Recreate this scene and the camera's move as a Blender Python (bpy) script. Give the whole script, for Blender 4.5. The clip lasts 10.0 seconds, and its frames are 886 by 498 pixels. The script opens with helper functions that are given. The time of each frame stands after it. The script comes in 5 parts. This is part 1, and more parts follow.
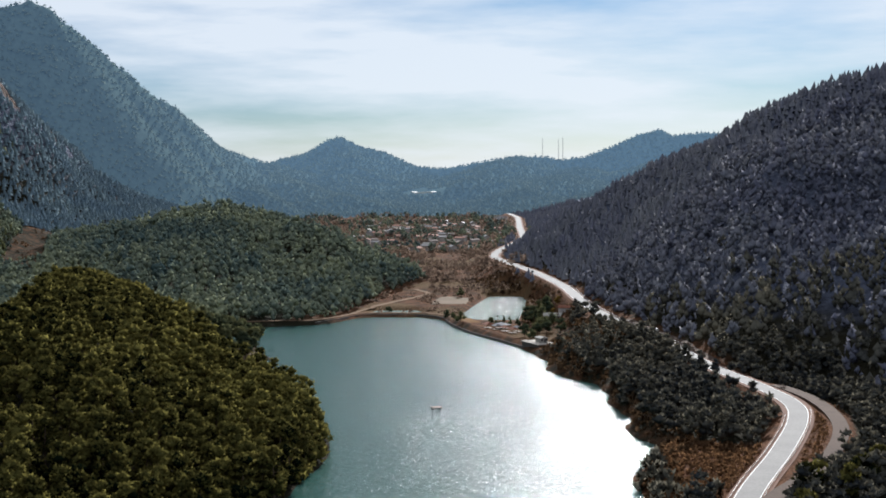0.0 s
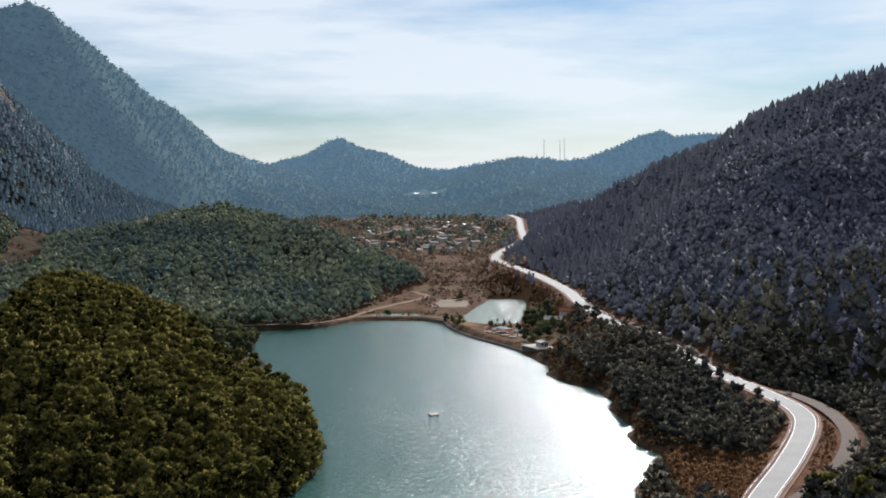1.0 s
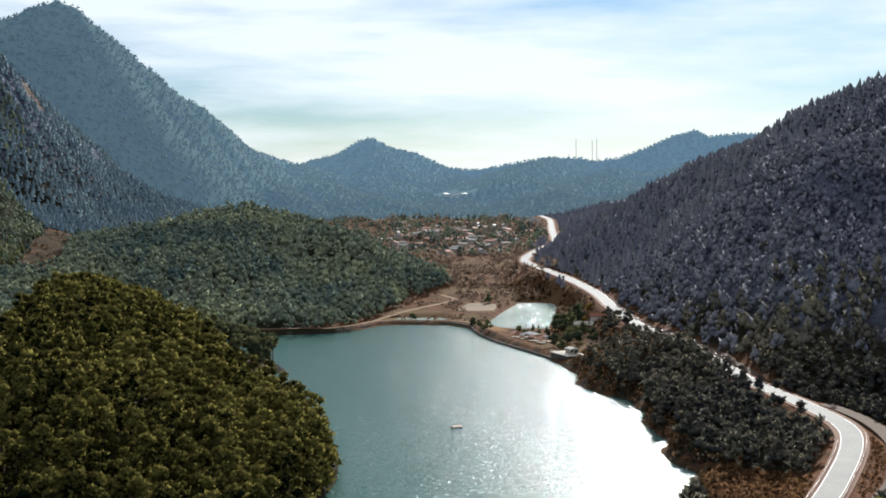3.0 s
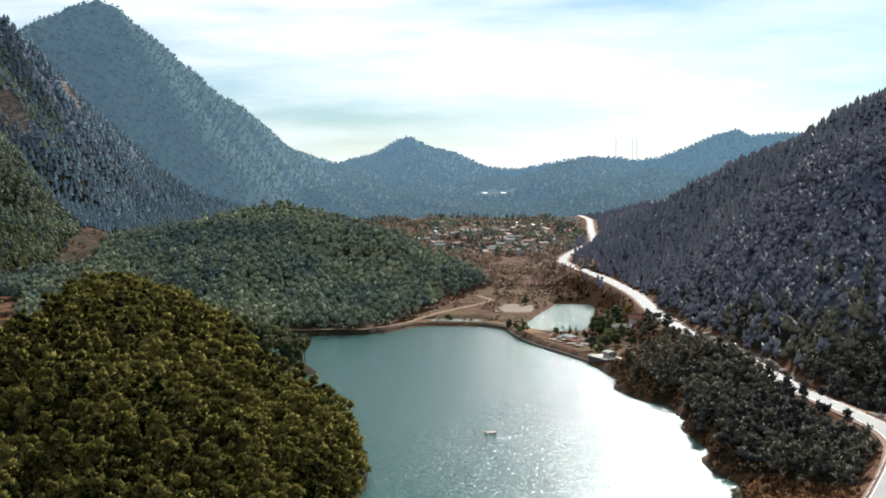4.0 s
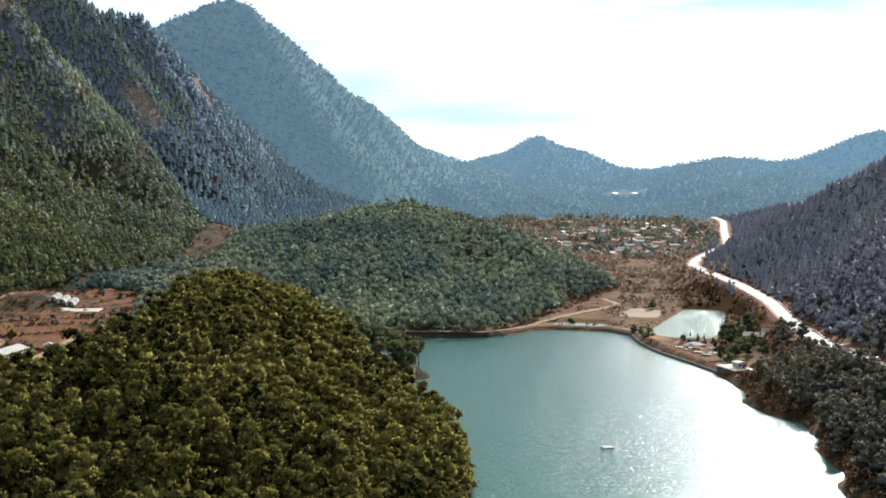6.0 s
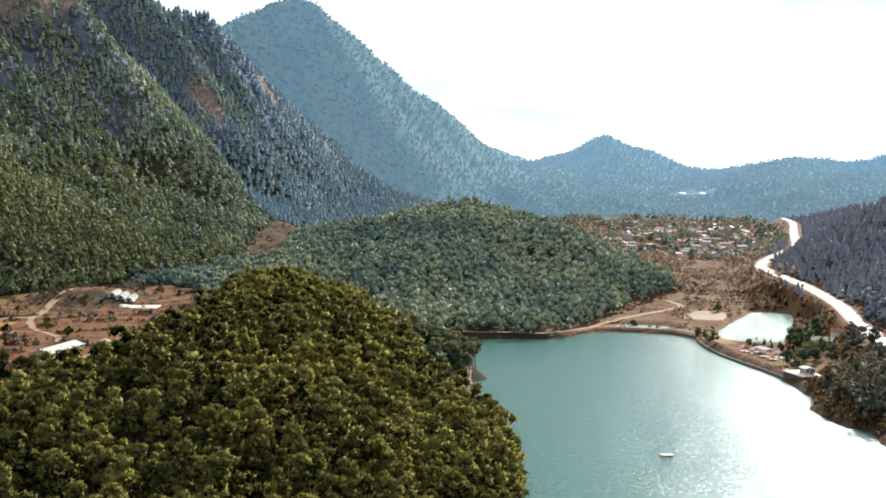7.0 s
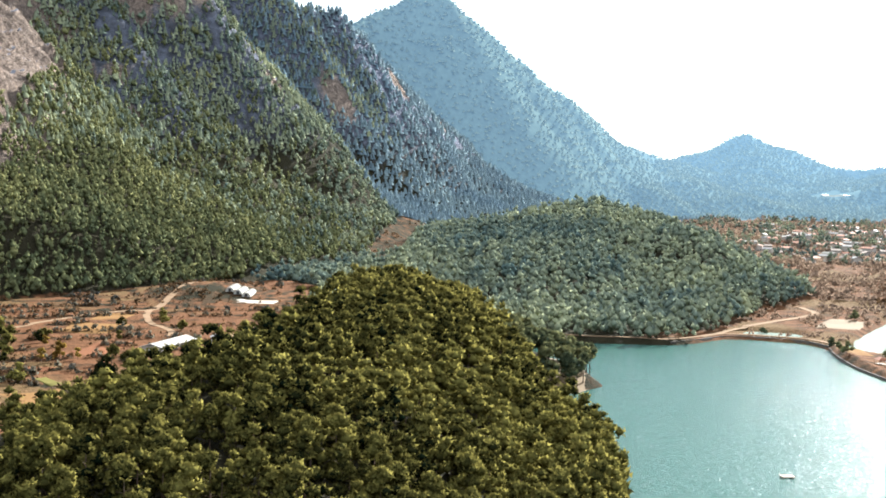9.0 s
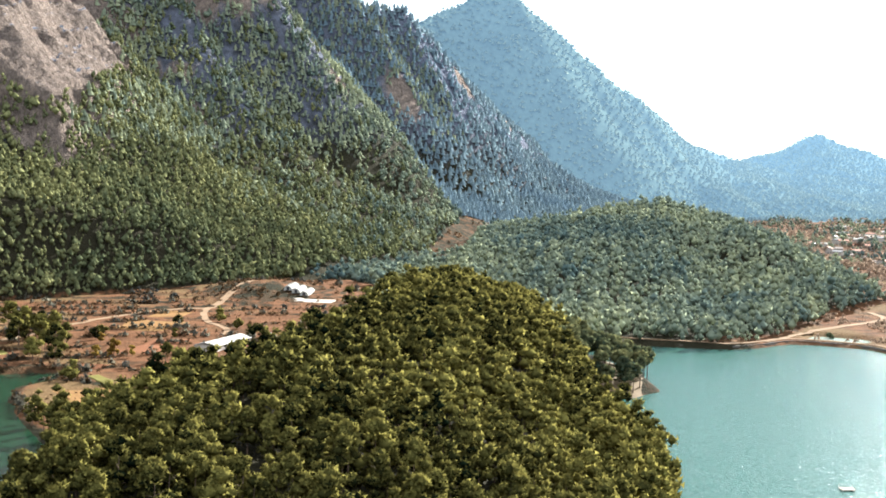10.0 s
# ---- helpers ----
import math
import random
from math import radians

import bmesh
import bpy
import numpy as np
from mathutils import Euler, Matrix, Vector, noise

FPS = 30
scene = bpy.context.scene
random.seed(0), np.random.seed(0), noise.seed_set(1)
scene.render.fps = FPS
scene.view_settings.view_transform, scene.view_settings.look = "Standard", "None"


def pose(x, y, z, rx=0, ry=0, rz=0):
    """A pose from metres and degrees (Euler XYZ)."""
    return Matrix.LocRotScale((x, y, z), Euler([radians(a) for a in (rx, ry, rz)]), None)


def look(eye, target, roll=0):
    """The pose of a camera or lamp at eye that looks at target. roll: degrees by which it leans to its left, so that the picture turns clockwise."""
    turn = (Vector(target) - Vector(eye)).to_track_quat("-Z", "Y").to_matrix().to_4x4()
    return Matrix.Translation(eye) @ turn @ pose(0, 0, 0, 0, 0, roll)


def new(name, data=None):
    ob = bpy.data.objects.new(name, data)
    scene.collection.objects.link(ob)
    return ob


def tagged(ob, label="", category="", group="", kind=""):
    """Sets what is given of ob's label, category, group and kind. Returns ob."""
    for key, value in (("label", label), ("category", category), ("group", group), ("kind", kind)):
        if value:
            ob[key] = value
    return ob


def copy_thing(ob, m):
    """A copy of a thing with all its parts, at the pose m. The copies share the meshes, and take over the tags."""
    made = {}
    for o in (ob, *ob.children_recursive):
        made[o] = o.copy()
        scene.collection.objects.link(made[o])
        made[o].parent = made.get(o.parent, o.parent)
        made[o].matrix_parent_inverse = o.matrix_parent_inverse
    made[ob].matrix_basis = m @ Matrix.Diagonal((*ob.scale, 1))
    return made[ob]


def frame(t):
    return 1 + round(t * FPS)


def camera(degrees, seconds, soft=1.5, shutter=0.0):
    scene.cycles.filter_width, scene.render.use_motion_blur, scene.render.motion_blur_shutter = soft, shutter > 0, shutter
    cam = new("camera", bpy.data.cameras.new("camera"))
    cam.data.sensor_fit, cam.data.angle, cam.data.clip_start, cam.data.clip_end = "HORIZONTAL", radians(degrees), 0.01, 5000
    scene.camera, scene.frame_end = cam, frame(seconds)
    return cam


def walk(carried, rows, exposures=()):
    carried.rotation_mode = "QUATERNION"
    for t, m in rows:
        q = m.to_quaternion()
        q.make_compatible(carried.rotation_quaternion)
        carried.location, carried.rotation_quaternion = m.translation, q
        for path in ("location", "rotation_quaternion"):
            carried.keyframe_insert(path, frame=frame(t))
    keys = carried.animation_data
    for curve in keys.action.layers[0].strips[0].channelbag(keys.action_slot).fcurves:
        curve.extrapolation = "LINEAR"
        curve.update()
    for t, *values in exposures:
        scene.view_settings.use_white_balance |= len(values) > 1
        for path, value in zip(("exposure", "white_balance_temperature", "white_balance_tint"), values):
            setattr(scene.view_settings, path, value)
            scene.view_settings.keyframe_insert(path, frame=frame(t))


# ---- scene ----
LENS = 37.97
cam = camera(LENS, 10.0, soft=1.7)
PATH = [  # seconds, x, y, z, tilt, lean, heading
    (0.0, 0.0, 0.0, 100.0, 86.55, 0.59, 0.01),
    (0.5, 0.9, 6.2, 100.0, 86.61, 0.61, 0.05),
    (1.0, 1.8, 12.9, 100.1, 86.60, 0.65, 0.09),
    (1.5, 2.5, 19.0, 100.1, 86.62, 0.64, 0.12),
    (2.0, 3.2, 25.6, 100.1, 86.61, 0.67, 0.26),
    (2.5, 4.1, 32.4, 99.9, 86.63, 0.63, 0.81),
    (4.0, 6.7, 52.2, 99.6, 86.61, 0.48, 3.28),
    (4.5, 7.6, 58.6, 99.6, 86.62, 0.40, 4.46),
    (5.0, 8.5, 65.7, 99.3, 86.62, 0.32, 6.00),
    (5.5, 9.3, 72.1, 99.0, 86.61, 0.16, 7.48),
    (6.0, 10.5, 78.5, 98.9, 86.60, 0.00, 9.15),
    (7.5, 13.4, 98.9, 97.6, 86.53, -0.43, 13.61),
    (8.0, 14.6, 105.2, 97.5, 86.50, -0.60, 15.19),
    (8.5, 15.8, 110.8, 97.6, 86.47, -0.76, 16.65),
    (9.0, 17.4, 116.2, 97.7, 86.40, -0.90, 18.24),
    (9.5, 18.9, 121.3, 97.7, 86.37, -1.03, 19.72),
    (10.0, 20.6, 126.7, 97.8, 86.31, -1.18, 21.33),
]
walk(cam, [(t, pose(x, y, z, a, b, c)) for t, x, y, z, a, b, c in PATH],
     exposures=[(0.0, 0.35, 5700, 11), (2.0, 0.5, 5800, 10), (4.0, 0.8, 5850, 7), (5.5, 1.05, 5850, 7), (7.0, 1.5, 5950, 6), (8.5, 1.9, 5950, 6), (10.0, 2.15, 5950, 6)])

# ---- sky and sun ----
SUN_EL, SUN_AZ = radians(26), radians(13)          # azimuth to the right of +y
world = bpy.data.worlds.new("sky")
scene.world = world
world.use_nodes = True
wn, wl = world.node_tree.nodes, world.node_tree.links
bg = wn["Background"]
sky = wn.new("ShaderNodeTexSky")
sky.sky_type, sky.sun_disc = "NISHITA", False
sky.sun_elevation, sky.sun_rotation = SUN_EL, SUN_AZ
sky.air_density, sky.dust_density, sky.ozone_density = 1.0, 0.4, 2.5
geo = wn.new("ShaderNodeTexCoord")
stretch = wn.new("ShaderNodeMapping")
stretch.inputs["Scale"].default_value = (2.4, 2.4, 15.0)
streak = wn.new("ShaderNodeTexNoise")
streak.inputs["Scale"].default_value, streak.inputs["Detail"].default_value = 1.3, 7.0
streak.inputs["Roughness"].default_value = 0.55
ramp = wn.new("ShaderNodeValToRGB")
ramp.color_ramp.elements[0].position, ramp.color_ramp.elements[1].position = 0.34, 0.58
cloud = wn.new("ShaderNodeMixRGB")
cloud.inputs["Color2"].default_value = (13.7, 13.6, 12.9, 1)
wl.new(geo.outputs["Generated"], stretch.inputs["Vector"])
wl.new(stretch.outputs["Vector"], streak.inputs["Vector"])
wl.new(streak.outputs["Fac"], ramp.inputs["Fac"])
half = wn.new("ShaderNodeMath")
half.operation = "MULTIPLY"
half.inputs[1].default_value = 0.82
wl.new(ramp.outputs["Color"], half.inputs[0])
wl.new(half.outputs[0], cloud.inputs["Fac"])
tint = wn.new("ShaderNodeVectorMath")
tint.operation = "MULTIPLY"
tint.inputs[1].default_value = (0.56, 0.71, 0.87)
wl.new(sky.outputs["Color"], tint.inputs[0])
wl.new(tint.outputs["Vector"], cloud.inputs["Color1"])
wl.new(cloud.outputs["Color"], bg.inputs["Color"])
bg.inputs["Strength"].default_value = 0.052

sun = new("sun", bpy.data.lights.new("sun", "SUN"))
sun.data.energy, sun.data.angle, sun.data.color = 5.0, radians(0.6), (1.0, 0.93, 0.82)
toward = Vector((math.sin(SUN_AZ) * math.cos(SUN_EL), math.cos(SUN_AZ) * math.cos(SUN_EL), math.sin(SUN_EL)))
sun.matrix_world = look((0, 0, 900), Vector((0, 0, 900)) - toward)


# ---- materials ----
def material(name, rough=0.85):
    m = bpy.data.materials.new(name)
    m.use_nodes = True
    n, l = m.node_tree.nodes, m.node_tree.links
    b = n["Principled BSDF"]
    b.inputs["Roughness"].default_value = rough
    b.inputs["Specular IOR Level"].default_value = 0.25
    return m, n, l, b


def plain(name, colour, rough=0.8, scale=0.5, vary=0.25, metal=0.0, bump=0.0, spec=0.25):
    """A surface whose colour wanders at two scales, in object metres."""
    m, n, l, b = material(name, rough)
    b.inputs["Metallic"].default_value = metal
    b.inputs["Specular IOR Level"].default_value = spec
    tc = n.new("ShaderNodeTexCoord")
    big, fine = n.new("ShaderNodeTexNoise"), n.new("ShaderNodeTexNoise")
    big.inputs["Scale"].default_value, fine.inputs["Scale"].default_value = scale * 0.2, scale * 3
    big.inputs["Detail"].default_value = fine.inputs["Detail"].default_value = 5
    add = n.new("ShaderNodeMath")
    add.operation = "ADD"
    mr = n.new("ShaderNodeMapRange")
    mr.inputs["From Min"].default_value, mr.inputs["From Max"].default_value = 0.6, 1.4
    mr.inputs["To Min"].default_value, mr.inputs["To Max"].default_value = 1 - vary, 1 + vary
    mul = n.new("ShaderNodeVectorMath")
    mul.operation = "SCALE"
    mul.inputs[0].default_value = colour
    for t in (big, fine):
        l.new(tc.outputs["Object"], t.inputs["Vector"])
    l.new(big.outputs["Fac"], add.inputs[0])
    l.new(fine.outputs["Fac"], add.inputs[1])
    l.new(add.outputs[0], mr.inputs["Value"])
    l.new(mr.outputs["Result"], mul.inputs["Scale"])
    l.new(mul.outputs["Vector"], b.inputs["Base Color"])
    if bump:
        bp = n.new("ShaderNodeBump")
        bp.inputs["Strength"].default_value, bp.inputs["Distance"].default_value = bump, 0.1
        l.new(fine.outputs["Fac"], bp.inputs["Height"])
        l.new(bp.outputs["Normal"], b.inputs["Normal"])
    return m


def foliage(name, dark, light, through_=0.35, tufts=0.28):
    """Needles or leaves: tone by tree (attribute) and by tuft, half letting the light through."""
    m, n, l, b = material(name, 0.6)
    at = n.new("ShaderNodeAttribute")
    at.attribute_name = "tone"
    gi = n.new("ShaderNodeNewGeometry")
    oi = n.new("ShaderNodeObjectInfo")
    s1 = n.new("ShaderNodeMath")
    s1.operation = "MULTIPLY_ADD"
    s1.inputs[1].default_value, s1.inputs[2].default_value = tufts, 0.0
    l.new(gi.outputs["Random Per Island"], s1.inputs[0])
    s2 = n.new("ShaderNodeMath")
    s2.operation = "MULTIPLY_ADD"
    s2.inputs[1].default_value = 0.57
    l.new(at.outputs["Fac"], s2.inputs[0])
    l.new(s1.outputs[0], s2.inputs[2])
    s3 = n.new("ShaderNodeMath")
    s3.operation = "MULTIPLY_ADD"
    s3.inputs[1].default_value = 0.15
    l.new(oi.outputs["Random"], s3.inputs[0])
    l.new(s2.outputs[0], s3.inputs[2])
    mix = n.new("ShaderNodeMixRGB")
    b.inputs["Specular IOR Level"].default_value = 0.0
    mix.inputs["Color1"].default_value, mix.inputs["Color2"].default_value = (*dark, 1), (*light, 1)
    l.new(s3.outputs[0], mix.inputs["Fac"])
    l.new(mix.outputs["Color"], b.inputs["Base Color"])
    tr = n.new("ShaderNodeBsdfTranslucent")
    l.new(mix.outputs["Color"], tr.inputs["Color"])
    fa = n.new("ShaderNodeAttribute")
    fa.attribute_name = "facing"
    vt = n.new("ShaderNodeVectorTransform")
    vt.vector_type, vt.convert_from, vt.convert_to = "NORMAL", "OBJECT", "WORLD"
    l.new(fa.outputs["Vector"], vt.inputs["Vector"])
    for sh in (b, tr):
        l.new(vt.outputs["Vector"], sh.inputs["Normal"])
    ms = n.new("ShaderNodeMixShader")
    ms.inputs["Fac"].default_value = through_
    l.new(b.outputs["BSDF"], ms.inputs[1])
    l.new(tr.outputs["BSDF"], ms.inputs[2])
    l.new(ms.outputs["Shader"], n["Material Output"].inputs["Surface"])
    return m


def ground_material(name="ground"):
    """Forest floor, bare red soil, dry grass and rock, mixed by masks on the sheet and broken up by noise."""
    m, n, l, b = material(name, 0.95)
    tc = n.new("ShaderNodeTexCoord")
    at = n.new("ShaderNodeAttribute")
    at.attribute_name = "cover"
    sep = n.new("ShaderNodeSeparateColor")
    l.new(at.outputs["Color"], sep.inputs["Color"])
    noises = []
    for sc in (0.02, 0.12, 0.7):
        t = n.new("ShaderNodeTexNoise")
        t.inputs["Scale"].default_value, t.inputs["Detail"].default_value = sc, 7
        l.new(tc.outputs["Object"], t.inputs["Vector"])
        noises.append(t)

    def blend(a, c, fac):
        mx = n.new("ShaderNodeMixRGB")
        for k, v in (("Color1", a), ("Color2", c)):
            if isinstance(v, tuple):
                mx.inputs[k].default_value = (*v, 1)
            else:
                l.new(v, mx.inputs[k])
        l.new(fac, mx.inputs["Fac"])
        return mx.outputs["Color"]

    def broken(mask, noise_out, hard=3.0):
        """The mask with a ragged edge."""
        a1 = n.new("ShaderNodeMath")
        a1.operation = "ADD"
        l.new(mask, a1.inputs[0])
        l.new(noise_out, a1.inputs[1])
        a2 = n.new("ShaderNodeMapRange")
        a2.inputs["From Min"].default_value, a2.inputs["From Max"].default_value = 1.0 - 0.5 / hard, 1.0 + 0.5 / hard
        l.new(a1.outputs[0], a2.inputs["Value"])
        return a2.outputs["Result"]

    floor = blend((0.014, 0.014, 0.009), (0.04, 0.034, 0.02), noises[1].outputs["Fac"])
    # scrub colour carries the blue haze of the higher slopes
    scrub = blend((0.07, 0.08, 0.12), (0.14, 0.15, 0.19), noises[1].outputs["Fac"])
    soil = blend((0.035, 0.017, 0.009), (0.20, 0.094, 0.047), noises[1].outputs["Fac"])
    grass = blend((0.05, 0.035, 0.017), (0.19, 0.115, 0.055), noises[2].outputs["Fac"])
    crack = n.new("ShaderNodeTexNoise")
    crack.inputs["Scale"].default_value, crack.inputs["Detail"].default_value = 0.33, 12
    crack.inputs["Roughness"].default_value = 0.78
    up = n.new("ShaderNodeMapping")
    up.inputs["Scale"].default_value = (1.0, 1.0, 0.35)
    l.new(tc.outputs["Object"], up.inputs["Vector"])
    l.new(up.outputs["Vector"], crack.inputs["Vector"])
    sharp = n.new("ShaderNodeMapRange")
    sharp.inputs["From Min"].default_value, sharp.inputs["From Max"].default_value = 0.36, 0.62
    l.new(crack.outputs["Fac"], sharp.inputs["Value"])
    rock = blend((0.085, 0.07, 0.066), (0.36, 0.275, 0.225), sharp.outputs["Result"])
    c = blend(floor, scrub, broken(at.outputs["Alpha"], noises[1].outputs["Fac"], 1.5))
    c = blend(c, soil, broken(sep.outputs["Red"], noises[1].outputs["Fac"]))
    c = blend(c, grass, broken(sep.outputs["Blue"], noises[0].outputs["Fac"]))
    c = blend(c, rock, broken(sep.outputs["Green"], noises[2].outputs["Fac"]))
    b.inputs["Specular IOR Level"].default_value = 0.03
    l.new(c, b.inputs["Base Color"])
    bp = n.new("ShaderNodeBump")
    bp.inputs["Strength"].default_value, bp.inputs["Distance"].default_value = 0.9, 1.5
    l.new(noises[2].outputs["Fac"], bp.inputs["Height"])
    sb = n.new("ShaderNodeBump")
    sb.inputs["Distance"].default_value = 7.0
    l.new(at.outputs["Alpha"], sb.inputs["Strength"])
    l.new(noises[1].outputs["Fac"], sb.inputs["Height"])
    cb = n.new("ShaderNodeBump")
    l.new(sb.outputs["Normal"], cb.inputs["Normal"])
    cb.inputs["Distance"].default_value = 10.0
    l.new(sep.outputs["Green"], cb.inputs["Strength"])
    l.new(crack.outputs["Fac"], cb.inputs["Height"])
    l.new(cb.outputs["Normal"], bp.inputs["Normal"])
    l.new(bp.outputs["Normal"], b.inputs["Normal"])
    return m


def water_material(name="water", colour=(0.030, 0.092, 0.074), rough=0.17):
    m, n, l, b = material(name, rough)
    # western arm darkened in the colour, for the dark hills it reflects
    hill_mirror = n.new("ShaderNodeMixRGB")
    hill_mirror.inputs["Color1"].default_value, hill_mirror.inputs["Color2"].default_value = (0.008, 0.030, 0.016, 1), (*colour, 1)
    l.new(hill_mirror.outputs["Color"], b.inputs["Base Color"])
    b.inputs["Specular IOR Level"].default_value = 0.5
    b.inputs["IOR"].default_value = 1.33
    tc = n.new("ShaderNodeTexCoord")
    xyz = n.new("ShaderNodeSeparateXYZ")
    l.new(tc.outputs["Object"], xyz.inputs["Vector"])
    arm = n.new("ShaderNodeMapRange")
    arm.inputs["From Min"].default_value, arm.inputs["From Max"].default_value = -250, -130
    l.new(xyz.outputs["X"], arm.inputs["Value"])
    l.new(arm.outputs["Result"], hill_mirror.inputs["Fac"])
    drift = n.new("ShaderNodeMapping")
    drift.inputs["Rotation"].default_value = (0, 0, radians(25))
    drift.inputs["Scale"].default_value = (0.6, 1.5, 1.0)
    l.new(tc.outputs["Object"], drift.inputs["Vector"])
    last = None
    for sc, dist, strength in ((0.05, 0.8, 0.2), (0.45, 0.9, 0.7), (1.1, 0.5, 1.0)):
        t = n.new("ShaderNodeTexNoise")
        t.inputs["Scale"].default_value, t.inputs["Detail"].default_value = sc, 2
        l.new(drift.outputs["Vector"], t.inputs["Vector"])
        bp = n.new("ShaderNodeBump")
        bp.inputs["Distance"].default_value = dist
        wind = n.new("ShaderNodeMapRange")                    # the western arm lies sheltered
        wind.inputs["From Min"].default_value, wind.inputs["From Max"].default_value = -260, -110
        wind.inputs["To Min"].default_value, wind.inputs["To Max"].default_value = strength * 0.12, strength
        l.new(xyz.outputs["X"], wind.inputs["Value"])
        l.new(wind.outputs["Result"], bp.inputs["Strength"])
        l.new(t.outputs["Fac"], bp.inputs["Height"])
        if last:
            l.new(last.outputs["Normal"], bp.inputs["Normal"])
        last = bp
    l.new(last.outputs["Normal"], b.inputs["Normal"])
    return m


HAZE = (0.34, 0.57, 0.81, 1)       # haze, painted into the distant backdrop as a glow


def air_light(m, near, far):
    """Haze painted as emission on the backdrop, stronger the farther up the valley."""
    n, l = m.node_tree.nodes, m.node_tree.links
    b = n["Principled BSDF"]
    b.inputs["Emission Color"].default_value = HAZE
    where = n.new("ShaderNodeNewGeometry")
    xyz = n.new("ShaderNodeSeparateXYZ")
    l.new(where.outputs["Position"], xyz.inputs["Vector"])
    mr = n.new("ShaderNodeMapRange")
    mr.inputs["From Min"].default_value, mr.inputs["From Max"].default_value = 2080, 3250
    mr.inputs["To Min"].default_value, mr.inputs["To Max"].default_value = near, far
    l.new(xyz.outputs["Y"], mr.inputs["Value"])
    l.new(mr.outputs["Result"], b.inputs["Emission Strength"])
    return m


GROUND, WATER = ground_material(), water_material()
# base colour paled for the bright sky that the pond reflects
POND_WATER = water_material("pond_water", (0.30, 0.37, 0.31), 0.08)
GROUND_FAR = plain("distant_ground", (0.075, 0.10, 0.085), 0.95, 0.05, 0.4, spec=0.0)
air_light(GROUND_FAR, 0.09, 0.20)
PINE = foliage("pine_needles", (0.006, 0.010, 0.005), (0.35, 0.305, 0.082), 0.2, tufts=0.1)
PINE_MID = foliage("green_pine_needles", (0.05, 0.07, 0.045), (0.27, 0.26, 0.11), 0.2, tufts=0.12)
# middle-distance needles: blue haze mixed into the base colour
PINE_HILL = foliage("haze_blue_needles", (0.09, 0.135, 0.135), (0.48, 0.49, 0.28), 0.3, tufts=0.05)
# eastern slope needles: raised to blue-grey, haze painted into the base colour
PINE_EAST = foliage("east_haze_needles", (0.19, 0.195, 0.26), (0.35, 0.35, 0.35), 0.4, tufts=0.03)
PINE_DARK = foliage("dark_pine_needles", (0.05, 0.055, 0.058), (0.27, 0.24, 0.165), 0.22, tufts=0.12)
# far needles, paler and bluer still: haze put into the colour
PINE_FAR = foliage("far_haze_needles", (0.165, 0.235, 0.30), (0.32, 0.40, 0.41), 0.4, tufts=0.06)
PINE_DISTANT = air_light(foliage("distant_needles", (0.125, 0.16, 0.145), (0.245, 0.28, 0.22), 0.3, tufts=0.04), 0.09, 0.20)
SCRUB = foliage("dry_scrub_leaves", (0.085, 0.055, 0.033), (0.21, 0.125, 0.065))
# paler and greyer than SCRUB: valley haze put into the twig colour
DRY = foliage("dry_hazed_twigs", (0.21, 0.155, 0.125), (0.40, 0.29, 0.21), 0.5)
RUST = foliage("rusty_grass", (0.16, 0.08, 0.04), (0.33, 0.19, 0.095))
AUTUMN = foliage("yellow_leaves", (0.22, 0.13, 0.03), (0.42, 0.30, 0.06))
BARK = plain("bark", (0.13, 0.085, 0.06), 0.9, 2.0, 0.35)
ASPHALT = plain("asphalt", (0.118, 0.109, 0.096), 0.75, 0.4, 0.25, spec=0.2)
OLD_ASPHALT = plain("old_asphalt", (0.11, 0.075, 0.055), 0.9, 0.4, 0.3, spec=0.1)
DIRT = plain("dirt_track", (0.22, 0.145, 0.09), 0.95, 0.4, 0.2, spec=0.05)
GRAVEL = plain("gravel_shoulder", (0.19, 0.105, 0.07), 0.95, 0.6, 0.3)
PAINT = plain("road_paint", (0.7, 0.68, 0.62), 0.6, 1.0, 0.2)
STONE = plain("dam_stone", (0.095, 0.08, 0.07), 0.9, 0.8, 0.4, bump=0.6)
PLASTER = plain("plaster", (0.42, 0.38, 0.34), 0.85, 0.3, 0.15)
WHITE_SHEET = plain("white_roof_sheet", (0.33, 0.31, 0.275), 0.75, 0.2, 0.12, spec=0.1)
HALL_ROOF = plain("dusty_roof_sheet", (0.30, 0.285, 0.26), 0.8, 0.3, 0.2, spec=0.1)
GREY_ROOF = plain("grey_roof", (0.20, 0.19, 0.19), 0.7, 0.4, 0.25)
OLD_ROOF = plain("weathered_roof", (0.17, 0.13, 0.11), 0.85, 0.5, 0.3)
TILE = plain("red_tiles", (0.24, 0.095, 0.055), 0.85, 0.6, 0.3)
DARK = plain("dark_opening", (0.03, 0.03, 0.035), 0.3, 1.0, 0.2)
STEEL = plain("painted_steel", (0.45, 0.42, 0.40), 0.5, 1.0, 0.15, metal=0.3)
WOOD = plain("weathered_wood", (0.27, 0.21, 0.16), 0.8, 1.5, 0.3)

